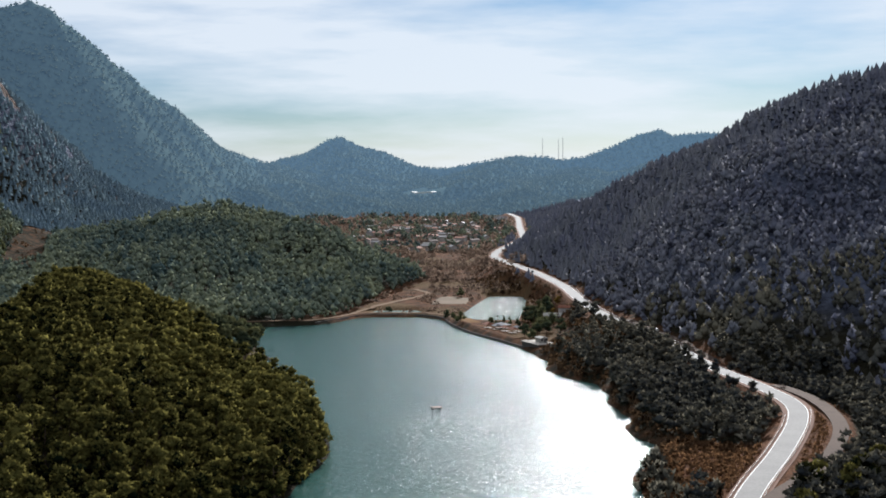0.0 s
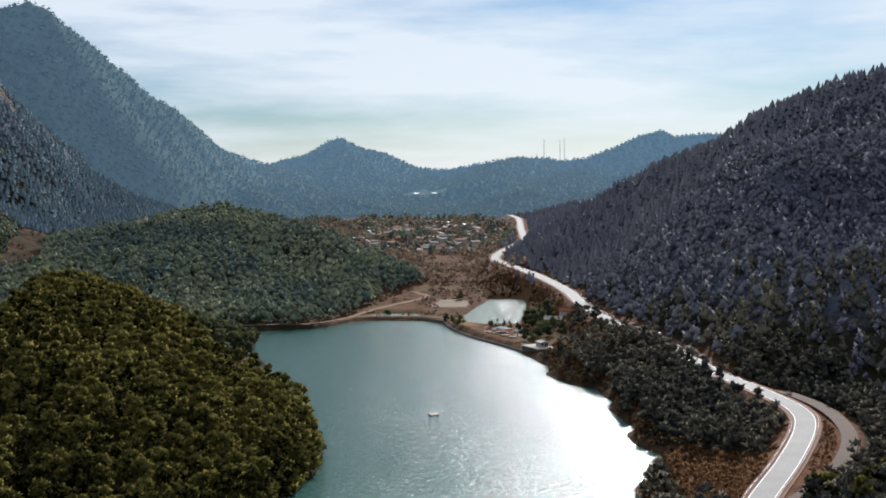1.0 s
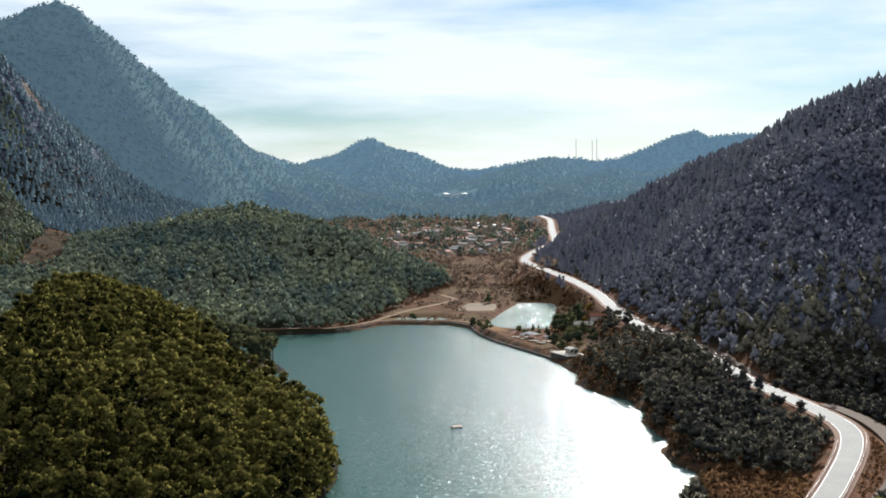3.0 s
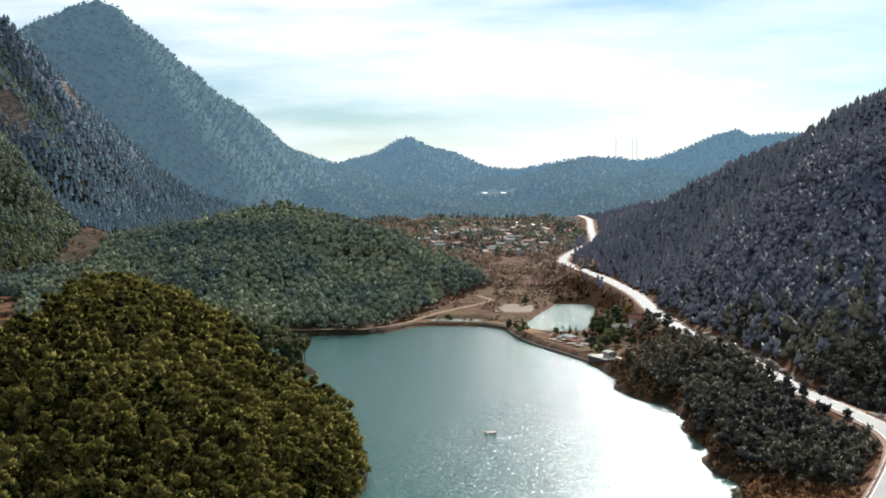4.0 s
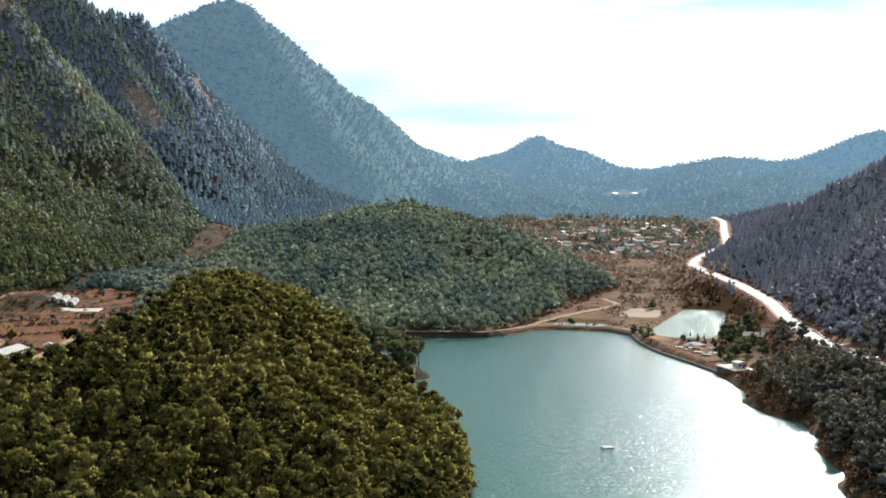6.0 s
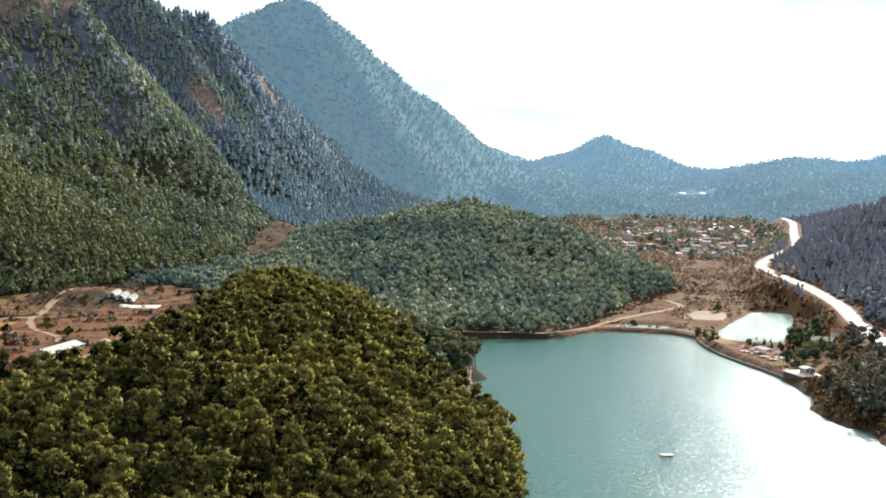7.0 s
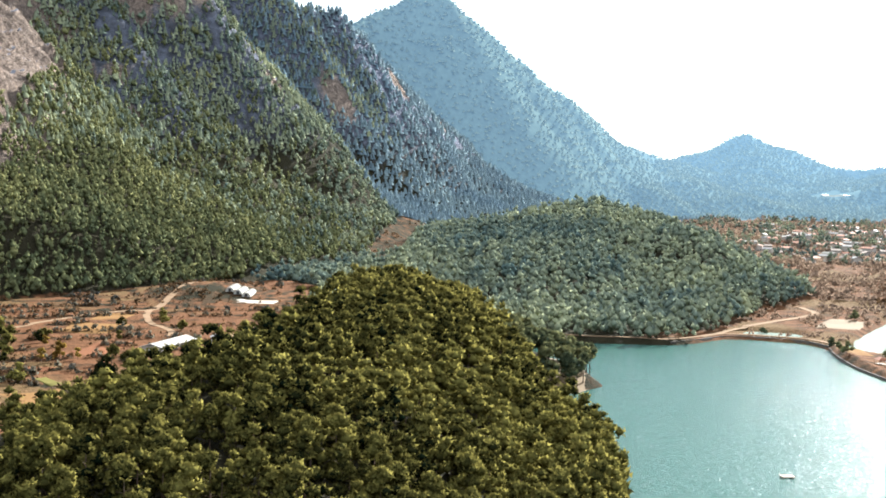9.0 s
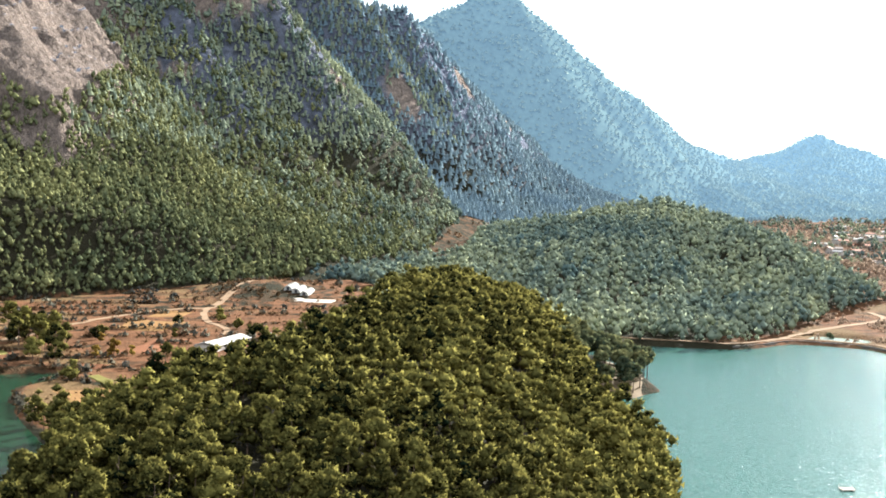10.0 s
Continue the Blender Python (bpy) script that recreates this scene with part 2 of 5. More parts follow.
# ---- the plan: shoreline, hills and roads ----
LAKE = [(60, 300), (60, 387), (61, 410), (68, 432), (78, 460), (71, 478), (69, 496), (76, 510), (72, 522),
        (69, 550), (74, 562), (71, 580), (70, 597), (60, 612), (51, 641), (53, 668), (50, 690), (43, 722), (30, 755),
        (15, 791), (4, 832), (0, 862), (-14, 880), (-41, 886), (-60, 880), (-72, 856), (-85, 841), (-102, 838),
        (-139, 830), (-172, 790), (-150, 735), (-118, 722), (-98, 704), (-94, 690), (-100, 668), (-110, 652),
        (-92, 612), (-68, 568), (-52, 510), (-43, 470), (-42, 450), (-48, 400), (-60, 340), (-85, 290), (-130, 270),
        (-165, 310), (-195, 370), (-216, 427), (-240, 462), (-262, 482), (-292, 508), (-325, 540), (-343, 566)]
LAKE_WEST = [(-338, 602), (-352, 606), (-372, 590), (-420, 560), (-520, 470), (-560, 300), (-520, 0), (-480, -300),
             (-300, -520), (0, -560), (220, -420), (190, -200), (140, 0), (108, 140), (82, 240)]
LAKE = LAKE + LAKE_WEST
POND = [(9, 882), (18, 931), (27, 981), (36, 1023), (51, 1023), (66, 1016), (62, 970), (57, 919), (48, 846), (28, 848), (14, 862)]
TERRACE = [(36, 694), (66, 694), (72, 742), (64, 800), (40, 820), (22, 806)]
BASIN = [(-52, 902), (-20, 898), (-12, 908), (-22, 922), (-50, 924)]
FARM = [(-250, 484), (-340, 545), (-390, 592), (-480, 640), (-540, 720), (-500, 800), (-455, 880), (-430, 960),
        (-390, 990), (-345, 960), (-322, 880), (-290, 800), (-262, 740), (-236, 640), (-220, 560), (-226, 500)]
VALLEY = [(-95, 862), (-62, 900), (-48, 990), (-15, 1085), (-60, 1250), (-170, 1500), (-260, 1900), (-220, 2350),
          (40, 2350), (95, 1950), (88, 1600), (66, 1420), (36, 1240), (60, 1060), (84, 900), (80, 800), (55, 705),
          (22, 790), (5, 862)]
BANK = [(58, 370), (58, 412), (68, 440), (84, 452), (104, 440), (108, 418), (92, 380), (80, 350)]
CLIFF = [(-600, 925), (-616, 985), (-640, 1053), (-668, 1125), (-725, 1165), (-780, 1190), (-900, 1210), (-1000, 1100), (-900, 900), (-740, 880)]
CLEARING = [(-352, 1140), (-400, 1150), (-440, 1290), (-482, 1480), (-460, 1560), (-428, 1400), (-385, 1240)]
HEADLAND = [(-128, 645), (-92, 660), (-86, 700), (-118, 728), (-146, 735), (-140, 690)]
CRAGS = [(-728, 1323, 24), (-700, 1350, 20), (-690, 1385, 18), (-606, 1412, 14), (-650, 1440, 16), (-616, 1615, 26), (-640, 1560, 15), (-662, 1481, 16),
         (-598, 1782, 16), (-600, 1950, 20), (-760, 1290, 20)]      # bare rock faces: place and reach
VERGE = [(100, 350), (140, 440), (150, 480), (142, 512), (132, 520), (128, 470), (118, 425)]

ROAD = [(40, 180, 7), (62, 290, 6), (86, 363, 6), (110, 418, 7), (128, 464, 8), (134, 493, 9), (130, 526, 10),
        (119, 583, 11), (114, 639, 12), (104, 700, 13), (94, 765, 14), (89, 840, 15), (87, 916, 16), (80, 990, 17),
        (70, 1060, 18), (57, 1130, 19), (49, 1190, 19), (49, 1245, 19), (60, 1320, 20), (76, 1410, 20), (92, 1500, 21),
        (97, 1580, 21), (104, 1760, 22), (116, 2000, 23), (120, 2120, 24), (112, 2230, 26)]
SIDE_ROAD = [(80, 338, 6.8), (95, 363, 7.2), (102, 373, 7.4), (114, 391, 7.8), (127, 416, 8.2), (138, 445, 8.8), (143, 472, 9.3), (143.5, 498, 9.8), (140.5, 518, 10), (137, 530, 10.2)]

RIDGES = [  # slope across, roundness, crest points
    (0.50, 40, [(-120, 310, 10), (-150, 440, 28), (-178, 560, 36), (-208, 650, 39), (-228, 715, 39), (-236, 770, 30), (-240, 830, 14)]),
    (0.45, 25, [(-228, 715, 37), (-192, 752, 24), (-150, 750, 9), (-112, 700, 4)]),
    (0.22, 20, [(-440, 1430, 2), (-385, 1420, 21), (-324, 1400, 40), (-253, 1350, 54), (-226, 1330, 57), (-196, 1290, 53),
                (-131, 1200, 38), (-74, 1110, 22), (-25, 1030, 4)]),
    (0.22, 20, [(-253, 1350, 54), (-240, 1180, 38), (-227, 1039, 25), (-200, 930, 10), (-170, 885, 4)]),
    (0.50, 60, [(-1150, 300, 345), (-1150, 1350, 345)]),
    ((1.35, 0.7), 6, [(-1000, 2100, 330), (-827, 2080, 324), (-801, 2150, 344), (-783, 2250, 380), (-761, 2290, 400), (-736, 2310, 410),
               (-706, 2330, 391), (-676, 2370, 369), (-642, 2400, 339), (-632, 2420, 311), (-602, 2450, 300), (-577, 2480, 266),
               (-540, 2510, 239), (-507, 2680, 196), (-490, 2790, 163), (-485, 3000, 142), (-447, 3110, 130), (-360, 3140, 112)]),
    ((0.40, 0.9), 10, [(-640, 2300, 190), (-560, 2300, 105), (-480, 2290, 66), (-400, 2300, 44)]),
    ((0.45, 0.6), 10, [(-507, 2680, 180), (-430, 2560, 98), (-350, 2440, 58), (-290, 2390, 36)]),
    ((1.6, 0.9), 6, [(-870, 1640, 372), (-718, 1640, 319), (-694, 1670, 306), (-664, 1710, 297), (-643, 1745, 274), (-620, 1780, 239), (-614, 1830, 213),
               (-609, 1900, 190), (-602, 1970, 165), (-591, 2080, 136), (-572, 2110, 106), (-530, 2130, 76), (-487, 2130, 53)]),
    (0.42, 12, [(-594, 1990, 118), (-548, 1940, 84), (-505, 1860, 52), (-465, 1770, 24)]),
    (0.40, 12, [(-606, 1830, 128), (-560, 1780, 84), (-515, 1710, 48), (-480, 1640, 22)]),
    (0.34, 14, [(-487, 2130, 52), (-445, 1990, 43), (-430, 1830, 34), (-418, 1660, 26), (-424, 1540, 12)]),
    ((1.5, 0.95), 6, [(-900, 1330, 420), (-740, 1380, 340), (-691, 1400, 299), (-673, 1440, 254), (-663, 1481, 221), (-653, 1520, 212), (-650, 1560, 185),
               (-642, 1590, 170), (-631, 1610, 156), (-620, 1630, 141), (-611, 1626, 108), (-593, 1640, 92), (-549, 1600, 54),
               (-506, 1540, 32), (-468, 1480, 17)]),
    (0.45, 12, [(-618, 1560, 112), (-572, 1490, 78), (-515, 1420, 44), (-462, 1370, 16)]),
    ((1.0, 1.0), 8, [(-860, 1260, 360), (-770, 1300, 290), (-728, 1323, 241), (-684, 1335, 172), (-630, 1318, 104), (-560, 1312, 68),
               (-500, 1290, 42), (-450, 1220, 12)]),
    ((0.55, 1.2), 8, [(-1400, 1120, 500), (-1000, 1150, 415), (-781, 1150, 247), (-735, 1150, 190), (-691, 1140, 134),
               (-600, 1080, 74), (-506, 968, 34), (-455, 900, 12)]),
    (0.55, 10, [(-1400, 700, 420), (-900, 760, 210), (-700, 780, 96), (-560, 790, 22)]),
    (0.40, 14, [(60, 1470, 18), (76, 1430, 22), (102, 1330, 44), (144, 1230, 59), (191, 1100, 84), (226, 1070, 111),
                (260, 1050, 131), (281, 1040, 145), (319, 1020, 166), (346, 1010, 173), (480, 980, 215), (900, 950, 300)]),
    (0.34, 15, [(600, 760, 150), (400, 700, 78), (270, 650, 36), (180, 600, 6)]),
    (0.40, 15, [(500, 300, 110), (300, 330, 56), (170, 350, 22), (125, 352, 10)]),
    (0.75, 8, [(-544, 3250, 142), (-473, 3250, 130), (-381, 3250, 112), (-338, 3250, 156), (-295, 3250, 180),
                (-262, 3250, 188), (-202, 3250, 155), (-146, 3250, 124), (-96, 3250, 109), (-54, 3250, 115),
                (96, 3250, 118), (188, 3250, 136), (295, 3250, 128), (350, 3250, 140), (395, 3250, 154), (445, 3250, 176), (494, 3250, 195),
                (537, 3250, 203), (565, 3250, 184), (672, 3250, 184), (1000, 3200, 210), (1700, 3000, 260)]),
    (0.30, 16, [(-262, 3230, 170), (-230, 3050, 112), (-200, 2900, 82), (-180, 2780, 58)]),
    (0.30, 14, [(-440, 3080, 124), (-370, 2860, 96), (-300, 2680, 70), (-255, 2560, 44)]),
    (0.32, 14, [(-400, 2980, 112), (-330, 2800, 78), (-262, 2700, 52)]),
    (0.30, 16, [(-275, 2500, 40), (-190, 2537, 53), (-130, 2500, 42), (-76, 2420, 18)]),
    (0.30, 14, [(188, 3240, 132), (110, 2900, 108), (40, 2720, 72), (-10, 2600, 40)]),
    (0.20, 20, [(-90, 3100, 92), (-20, 2850, 70), (40, 2700, 44)]),
    (0.24, 20, [(330, 3100, 105), (250, 2800, 88), (180, 2600, 62), (150, 2450, 36)]),
    (0.24, 20, [(640, 3000, 150), (480, 2700, 96), (330, 2300, 60), (230, 2100, 36)]),
]

TABLE = np.random.RandomState(7).rand(256, 256)


def vnoise(x, y):
    xi, yi = np.floor(x).astype(int), np.floor(y).astype(int)
    u, v = x - xi, y - yi
    u, v = u * u * (3 - 2 * u), v * v * (3 - 2 * v)
    g = lambda a, b: TABLE[(xi + a) & 255, (yi + b) & 255]
    return (g(0, 0) * (1 - u) + g(1, 0) * u) * (1 - v) + (g(0, 1) * (1 - u) + g(1, 1) * u) * v - 0.5


def fbm(x, y, size, octaves=4):
    total, amp = 0.0, 1.0
    for k in range(octaves):
        total = total + amp * vnoise(x / size + 17.3 * k, y / size + 9.1 * k)
        size, amp = size / 2.1, amp * 0.5
    return total


def segments(x, y, pts):
    """Distance to a polyline and the height along it."""
    best, hgt = np.full(x.shape, 1e9), np.zeros(x.shape)
    for p, q in zip(pts, pts[1:]):
        dx, dy = q[0] - p[0], q[1] - p[1]
        t = np.clip(((x - p[0]) * dx + (y - p[1]) * dy) / (dx * dx + dy * dy), 0, 1)
        d = np.hypot(x - p[0] - t * dx, y - p[1] - t * dy)
        near = d < best
        best = np.where(near, d, best)
        if len(p) > 2:
            hgt = np.where(near, p[2] + t * (q[2] - p[2]), hgt)
    return best, hgt


def ridge(x, y, k, r, pts):
    """k: the fall across the crest, or a pair for its right and its left, seen along the points."""
    best = np.full(x.shape, -1e9)
    for p, q in zip(pts, pts[1:]):
        dx, dy = q[0] - p[0], q[1] - p[1]
        t = np.clip(((x - p[0]) * dx + (y - p[1]) * dy) / (dx * dx + dy * dy), 0, 1)
        d = np.hypot(x - p[0] - t * dx, y - p[1] - t * dy)
        fall = k
        if isinstance(k, tuple):
            lean = np.clip(0.5 + 0.5 * (dx * (y - p[1]) - dy * (x - p[0])) / (math.hypot(dx, dy) * np.maximum(d, 1.0)), 0, 1)
            fall = k[0] + (k[1] - k[0]) * lean
        best = np.maximum(best, p[2] + t * (q[2] - p[2]) - fall * (np.sqrt(d * d + r * r) - r))
    return best


def inside(x, y, poly):
    hit = np.zeros(x.shape, bool)
    for p, q in zip(poly, poly[1:] + poly[:1]):
        if p[1] != q[1]:
            hit ^= ((p[1] > y) != (q[1] > y)) & (x < (q[0] - p[0]) * (y - p[1]) / (q[1] - p[1]) + p[0])
    return hit


def signed(x, y, poly):
    """Metres outside a polygon; negative within."""
    d, _ = segments(x, y, poly + poly[:1])
    return np.where(inside(x, y, poly), -d, d)


def smax(a, b, s):
    return 0.5 * (a + b + np.sqrt((a - b) ** 2 + s * s))


def spline(pts, step):
    """A smooth line through the points, as rows about step metres apart."""
    pts = [np.array(p, float) for p in pts]
    out = []
    for k in range(len(pts) - 1):
        a, b, c, d = pts[max(k - 1, 0)], pts[k], pts[k + 1], pts[min(k + 2, len(pts) - 1)]
        n = max(1, int(np.linalg.norm(c[:2] - b[:2]) / step))
        for j in range(n):
            t = j / n
            out.append(0.5 * (2 * b + (c - a) * t + (2 * a - 5 * b + 4 * c - d) * t * t + (3 * b - a - 3 * c + d) * t ** 3))
    return out + [pts[-1]]


DAM = [(8, 848, 2.6), (3, 866, 2.4), (-13, 885, 2.4), (-41, 891, 2.4), (-62, 886, 2.4), (-76, 862, 2.6), (-88, 846, 2.8),
       (-104, 843, 3.2), (-140, 836, 3.6), (-176, 842, 4.0), (-215, 880, 4.5)]
FAR_ROAD = [(-66, 2770), (-52, 2740), (-38, 2712), (-18, 2672)]
ROAD_LINE, SIDE_LINE, DAM_LINE = spline(ROAD, 14), spline(SIDE_ROAD, 10), spline(DAM, 8)


def height(x, y):
    """The lie of the land."""
    x, y = np.asarray(x, float), np.asarray(y, float)
    wx, wy = x + 26 * fbm(x + 500, y, 160, 3), y + 26 * fbm(x, y + 900, 160, 3)
    far = np.clip((np.hypot(x, y) - 700) / 600, 0, 1)
    far = far * np.where((x < -400) & (y > 1200), 0.35, 1.0)
    wx, wy = x + (wx - x) * far, y + (wy - y) * far
    base = np.interp(y, [-600, 700, 800, 860, 960, 1060, 1300, 2300, 2800, 3300, 4900], [3, 3, 2.4, 2.0, 3, 6, 12, 16, 40, 70, 60])
    farm = signed(x, y, FARM)
    terrace = 2 + 9 * np.clip((y - 560) / 420, 0, 1) + 3 * np.clip((-x - 330) / 150, 0, 1)
    terrace = terrace + 8 * np.exp(-((x + 404) / 27) ** 2 - ((y - 888) / 40) ** 2)
    step = 0.8
    frac = (terrace + 1.2 * fbm(x, y, 90, 2)) / step
    terrace = step * (np.floor(frac) + np.clip((frac - np.floor(frac)) * 7 - 6, 0, 1))
    base = np.where(farm < 0, terrace, np.where(farm < 25, terrace + (base - terrace) * np.clip(farm / 25, 0, 1), base))
    h = base
    for k, r, pts in RIDGES:
        h = smax(h, ridge(wx, wy, k, r, pts), 4.0)
    h = base + (h - base) * np.clip(farm / 42, 0, 1)
    valley = signed(x, y, VALLEY)
    h = base + (h - base) * np.clip(valley / 60 + 0.05, 0, 1)
    rough = np.clip((h - 14) / 80, 0, 1)
    calm = np.where((x < -400) & (y > 1200), 0.45, 1.0)
    h = h + calm * rough * (16 * fbm(x, y, 130, 4) - 10 * np.abs(fbm(x + 77, y, 220, 3)))
    spur = np.clip((x - 150) / 60, 0, 1) * np.clip((h - 20) / 40, 0, 1) * np.clip((170 - h) / 50, 0, 1) * (y < 2000)
    h = h + spur * (6 - 34 * np.abs(fbm(x + 13, y, 170, 2)))
    fold = np.clip((-x - 450) / 70, 0, 1) * np.clip((h - 16) / 40, 0, 1) * np.clip((190 - h) / 60, 0, 1) * (y < 1500)
    h = h + fold * (5 - 24 * np.abs(fbm(x + 53, y + 21, 190, 2)))
    knoll = np.clip((h - 8) / 15, 0, 1) * ((y > 850) & (y < 1500) & (x > -470) & (x < 0))
    h = h + knoll * (7 * fbm(x + 3, y, 75, 3))
    # crags on the high western slopes
    crag = np.clip((-x - 620) / 60, 0, 1) * np.clip((h - 100) / 60, 0, 1) * np.clip((2600 - y) / 300, 0, 1)
    h = h + crag * (22 * np.abs(fbm(x, y, 60, 4)) + 15 * np.abs(fbm(x + 31, y, 26, 4)) - 7)
    face = signed(x, y, CLIFF)
    h = h + 26 * np.clip(0.5 - (face + 14 * fbm(x, y, 40, 3)) / 26, 0, 1) * np.clip((1130 - y) / 60, 0, 1)
    h = h + np.clip(1.2 - face / 20, 0, 1) * (13 * np.abs(fbm(x + 9, y + 5, 30, 4)) + 9 * np.abs(fbm(x, y, 9, 3)) - 4)
    h = h + 0.5 * fbm(x, y, 14, 2)
    lake = signed(x, y, LAKE) + 2.2 * fbm(x, y, 16, 2)
    pond = np.minimum(signed(x, y, POND), signed(x, y, BASIN)) + 1.0 * fbm(x, y, 10, 2)
    for d, slope in ((lake, 0.55), (pond, 0.35)):
        ramp_ = np.where(d > 0, slope * d + 0.03 * d * d + 0.25, np.maximum(0.4 * d, -7))
        h = np.where(d > 0, np.minimum(h, ramp_) if slope < 0.5 else -smax(-h, -ramp_, 1.0), ramp_)
    h = np.minimum(h, 2.6 + 0.5 * np.maximum(np.hypot(x - 52, y - 714) - 13, 0) + 200 * (x > 75))      # levelled for the landing
    d, z = segments(x, y, [tuple(p) for p in ROAD_LINE])
    h = np.minimum(h, z + 0.62 * np.maximum(d - 9, 0) + 0.002 * np.maximum(d - 30, 0) ** 2)      # road cuttings
    for line, wide in ((SIDE_LINE, 4.2), (DAM_LINE, 2.2), (ROAD_LINE, 7.4)):
        d, z = segments(x, y, [tuple(p) for p in line])
        soft = np.where(y > 640, np.where((y > 830) & (y < 1070), 8, 22), 4.5) if wide > 7 else 10 if wide > 4 else 4
        t = np.clip((d - wide) / soft, 0, 1)
        h = np.where(d < wide + soft, (z - 0.25) * (1 - t) + h * t, h)
    return h


# ---- mesh helpers ----
def mesh_from(name, verts, faces, mat, smooth=False):
    """A mesh from numpy arrays; faces all of one size."""
    me = bpy.data.meshes.new(name)
    verts, faces = np.asarray(verts, np.float32), np.asarray(faces, np.int32)
    n, k = faces.shape
    me.vertices.add(len(verts))
    me.vertices.foreach_set("co", verts.ravel())
    me.loops.add(n * k)
    me.loops.foreach_set("vertex_index", faces.ravel())
    me.polygons.add(n)
    me.polygons.foreach_set("loop_start", np.arange(0, n * k, k, dtype=np.int32))
    me.polygons.foreach_set("use_smooth", np.full(n, smooth))
    me.update(calc_edges=True)
    me.materials.append(mat)
    return me


def part(name, bm, mat, parent=None, label=""):
    me = bpy.data.meshes.new(name)
    bm.to_mesh(me)
    bm.free()
    me.materials.append(mat)
    ob = new(name, me)
    ob.parent = parent
    return tagged(ob, label)


def box(bm, x, y, z, sx, sy, sz, bevel=0.0):
    """A box of that size whose base centre is at x, y, z."""
    made = bmesh.ops.create_cube(bm, size=1.0, matrix=Matrix.Translation((x, y, z + sz / 2)) @ Matrix.Diagonal((sx, sy, sz, 1)))
    if bevel:
        edges = {e for v in made["verts"] for e in v.link_edges}
        bmesh.ops.bevel(bm, geom=list(edges), offset=bevel, segments=1, affect="EDGES")
    return bm


def thing(name, m, label, category, group=""):
    ob = new(name)
    ob.matrix_world = m
    return tagged(ob, label, category, group)


def far_edge(x):
    """Where the distant backdrop of mountains begins."""
    return np.interp(x, [-700, -450, -150], [2080, 2185, 2350])


# ---- ground: one sheet to the horizon ----
def ground():
    ahead = np.radians(np.concatenate([np.linspace(-180, -50, 60)[:-1], np.linspace(-50, 26, 500)[:-1], np.linspace(26, 180, 70)]))
    radius = np.concatenate([np.linspace(20, 170, 14)[:-1], np.geomspace(170, 480, 90)[:-1], np.geomspace(480, 1000, 150)[:-1], np.geomspace(1000, 2500, 190)[:-1], np.linspace(2500, 3500, 80)[:-1], np.geomspace(3500, 4900, 10)])
    A, Rr = np.meshgrid(ahead, radius)
    x, y = 10 + Rr * np.sin(A), 60 + Rr * np.cos(A)
    z = height(x, y)
    rows, cols = x.shape
    idx = np.arange(rows * cols).reshape(rows, cols)
    f = np.stack([idx[:-1, :-1], idx[:-1, 1:], idx[1:, 1:], idx[1:, :-1]], -1).reshape(-1, 4)
    v = np.stack([x, y, z], -1).reshape(-1, 3)
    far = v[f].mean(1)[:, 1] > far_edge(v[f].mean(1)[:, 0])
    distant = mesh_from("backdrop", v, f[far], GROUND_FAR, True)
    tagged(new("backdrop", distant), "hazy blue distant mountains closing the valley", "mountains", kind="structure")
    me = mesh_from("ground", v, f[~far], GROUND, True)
    dzr = np.gradient(z, axis=0) / np.maximum(np.gradient(Rr, axis=0), 1e-3)
    dza = np.gradient(z, axis=1) / np.maximum(np.gradient(A, axis=1) * Rr, 1e-3)
    slope = np.hypot(dzr, dza)
    soil = np.zeros(x.shape)
    for poly, soft, v in ((FARM, 5, 1.0), (VALLEY, 25, 0.62), (BANK, 6, 1.0), (VERGE, 4, 0.9), (CLEARING, 12, 0.4), (HEADLAND, 5, 0.35)):
        soil = np.maximum(soil, v * np.clip(1 - signed(x, y, poly) / soft, 0, 1))
    farm_in = signed(x, y, FARM) < 0
    d, _ = segments(x, y, [tuple(p) for p in ROAD_LINE])
    soil = np.maximum(soil, 0.8 * np.clip(1.4 - d / 16, 0, 1))
    shore = np.abs(signed(x, y, LAKE))
    soil = np.maximum(soil, np.where(x > 40, 0.45, 0.3) * np.clip(1.2 - shore / np.where(x > 40, 12, 3), 0, 1))
    rock = np.clip((slope - 1.05 + 0.5 * fbm(x, y, 60, 3)) / 0.6, 0, 0.8) * np.clip((-x - 520) / 60, 0, 1) * np.clip((z - 70) / 50, 0, 1) * np.where(y > 1250, 0.25, 1.0) * (y < 2150)
    # haze-toned scrub on the high western, upper valley and eastern slopes
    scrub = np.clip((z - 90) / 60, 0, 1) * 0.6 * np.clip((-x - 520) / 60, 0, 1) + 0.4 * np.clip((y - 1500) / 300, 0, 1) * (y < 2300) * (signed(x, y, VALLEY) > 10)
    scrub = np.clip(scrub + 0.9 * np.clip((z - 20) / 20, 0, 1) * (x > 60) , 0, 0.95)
    rock = np.maximum(rock, np.clip(1.3 - signed(x, y, CLIFF) / 25, 0, 1) * np.clip((slope - 0.3) / 0.3, 0, 1))
    for cx, cy, reach in CRAGS:
        rock = np.maximum(rock, 1.1 * np.exp(-((x - cx) ** 2 + (y - cy) ** 2) / reach ** 2))
    soil = np.where(farm_in, soil * (0.75 + 0.5 * fbm(x, y, 35, 3)), soil)
    grass = np.maximum(0.75 * farm_in * np.clip(0.5 + 1.6 * fbm(x, y, 45, 3), 0, 1),
                       0.7 * (signed(x, y, VALLEY) < 0) * np.clip(0.45 + 1.6 * fbm(x, y, 60, 3), 0, 1))
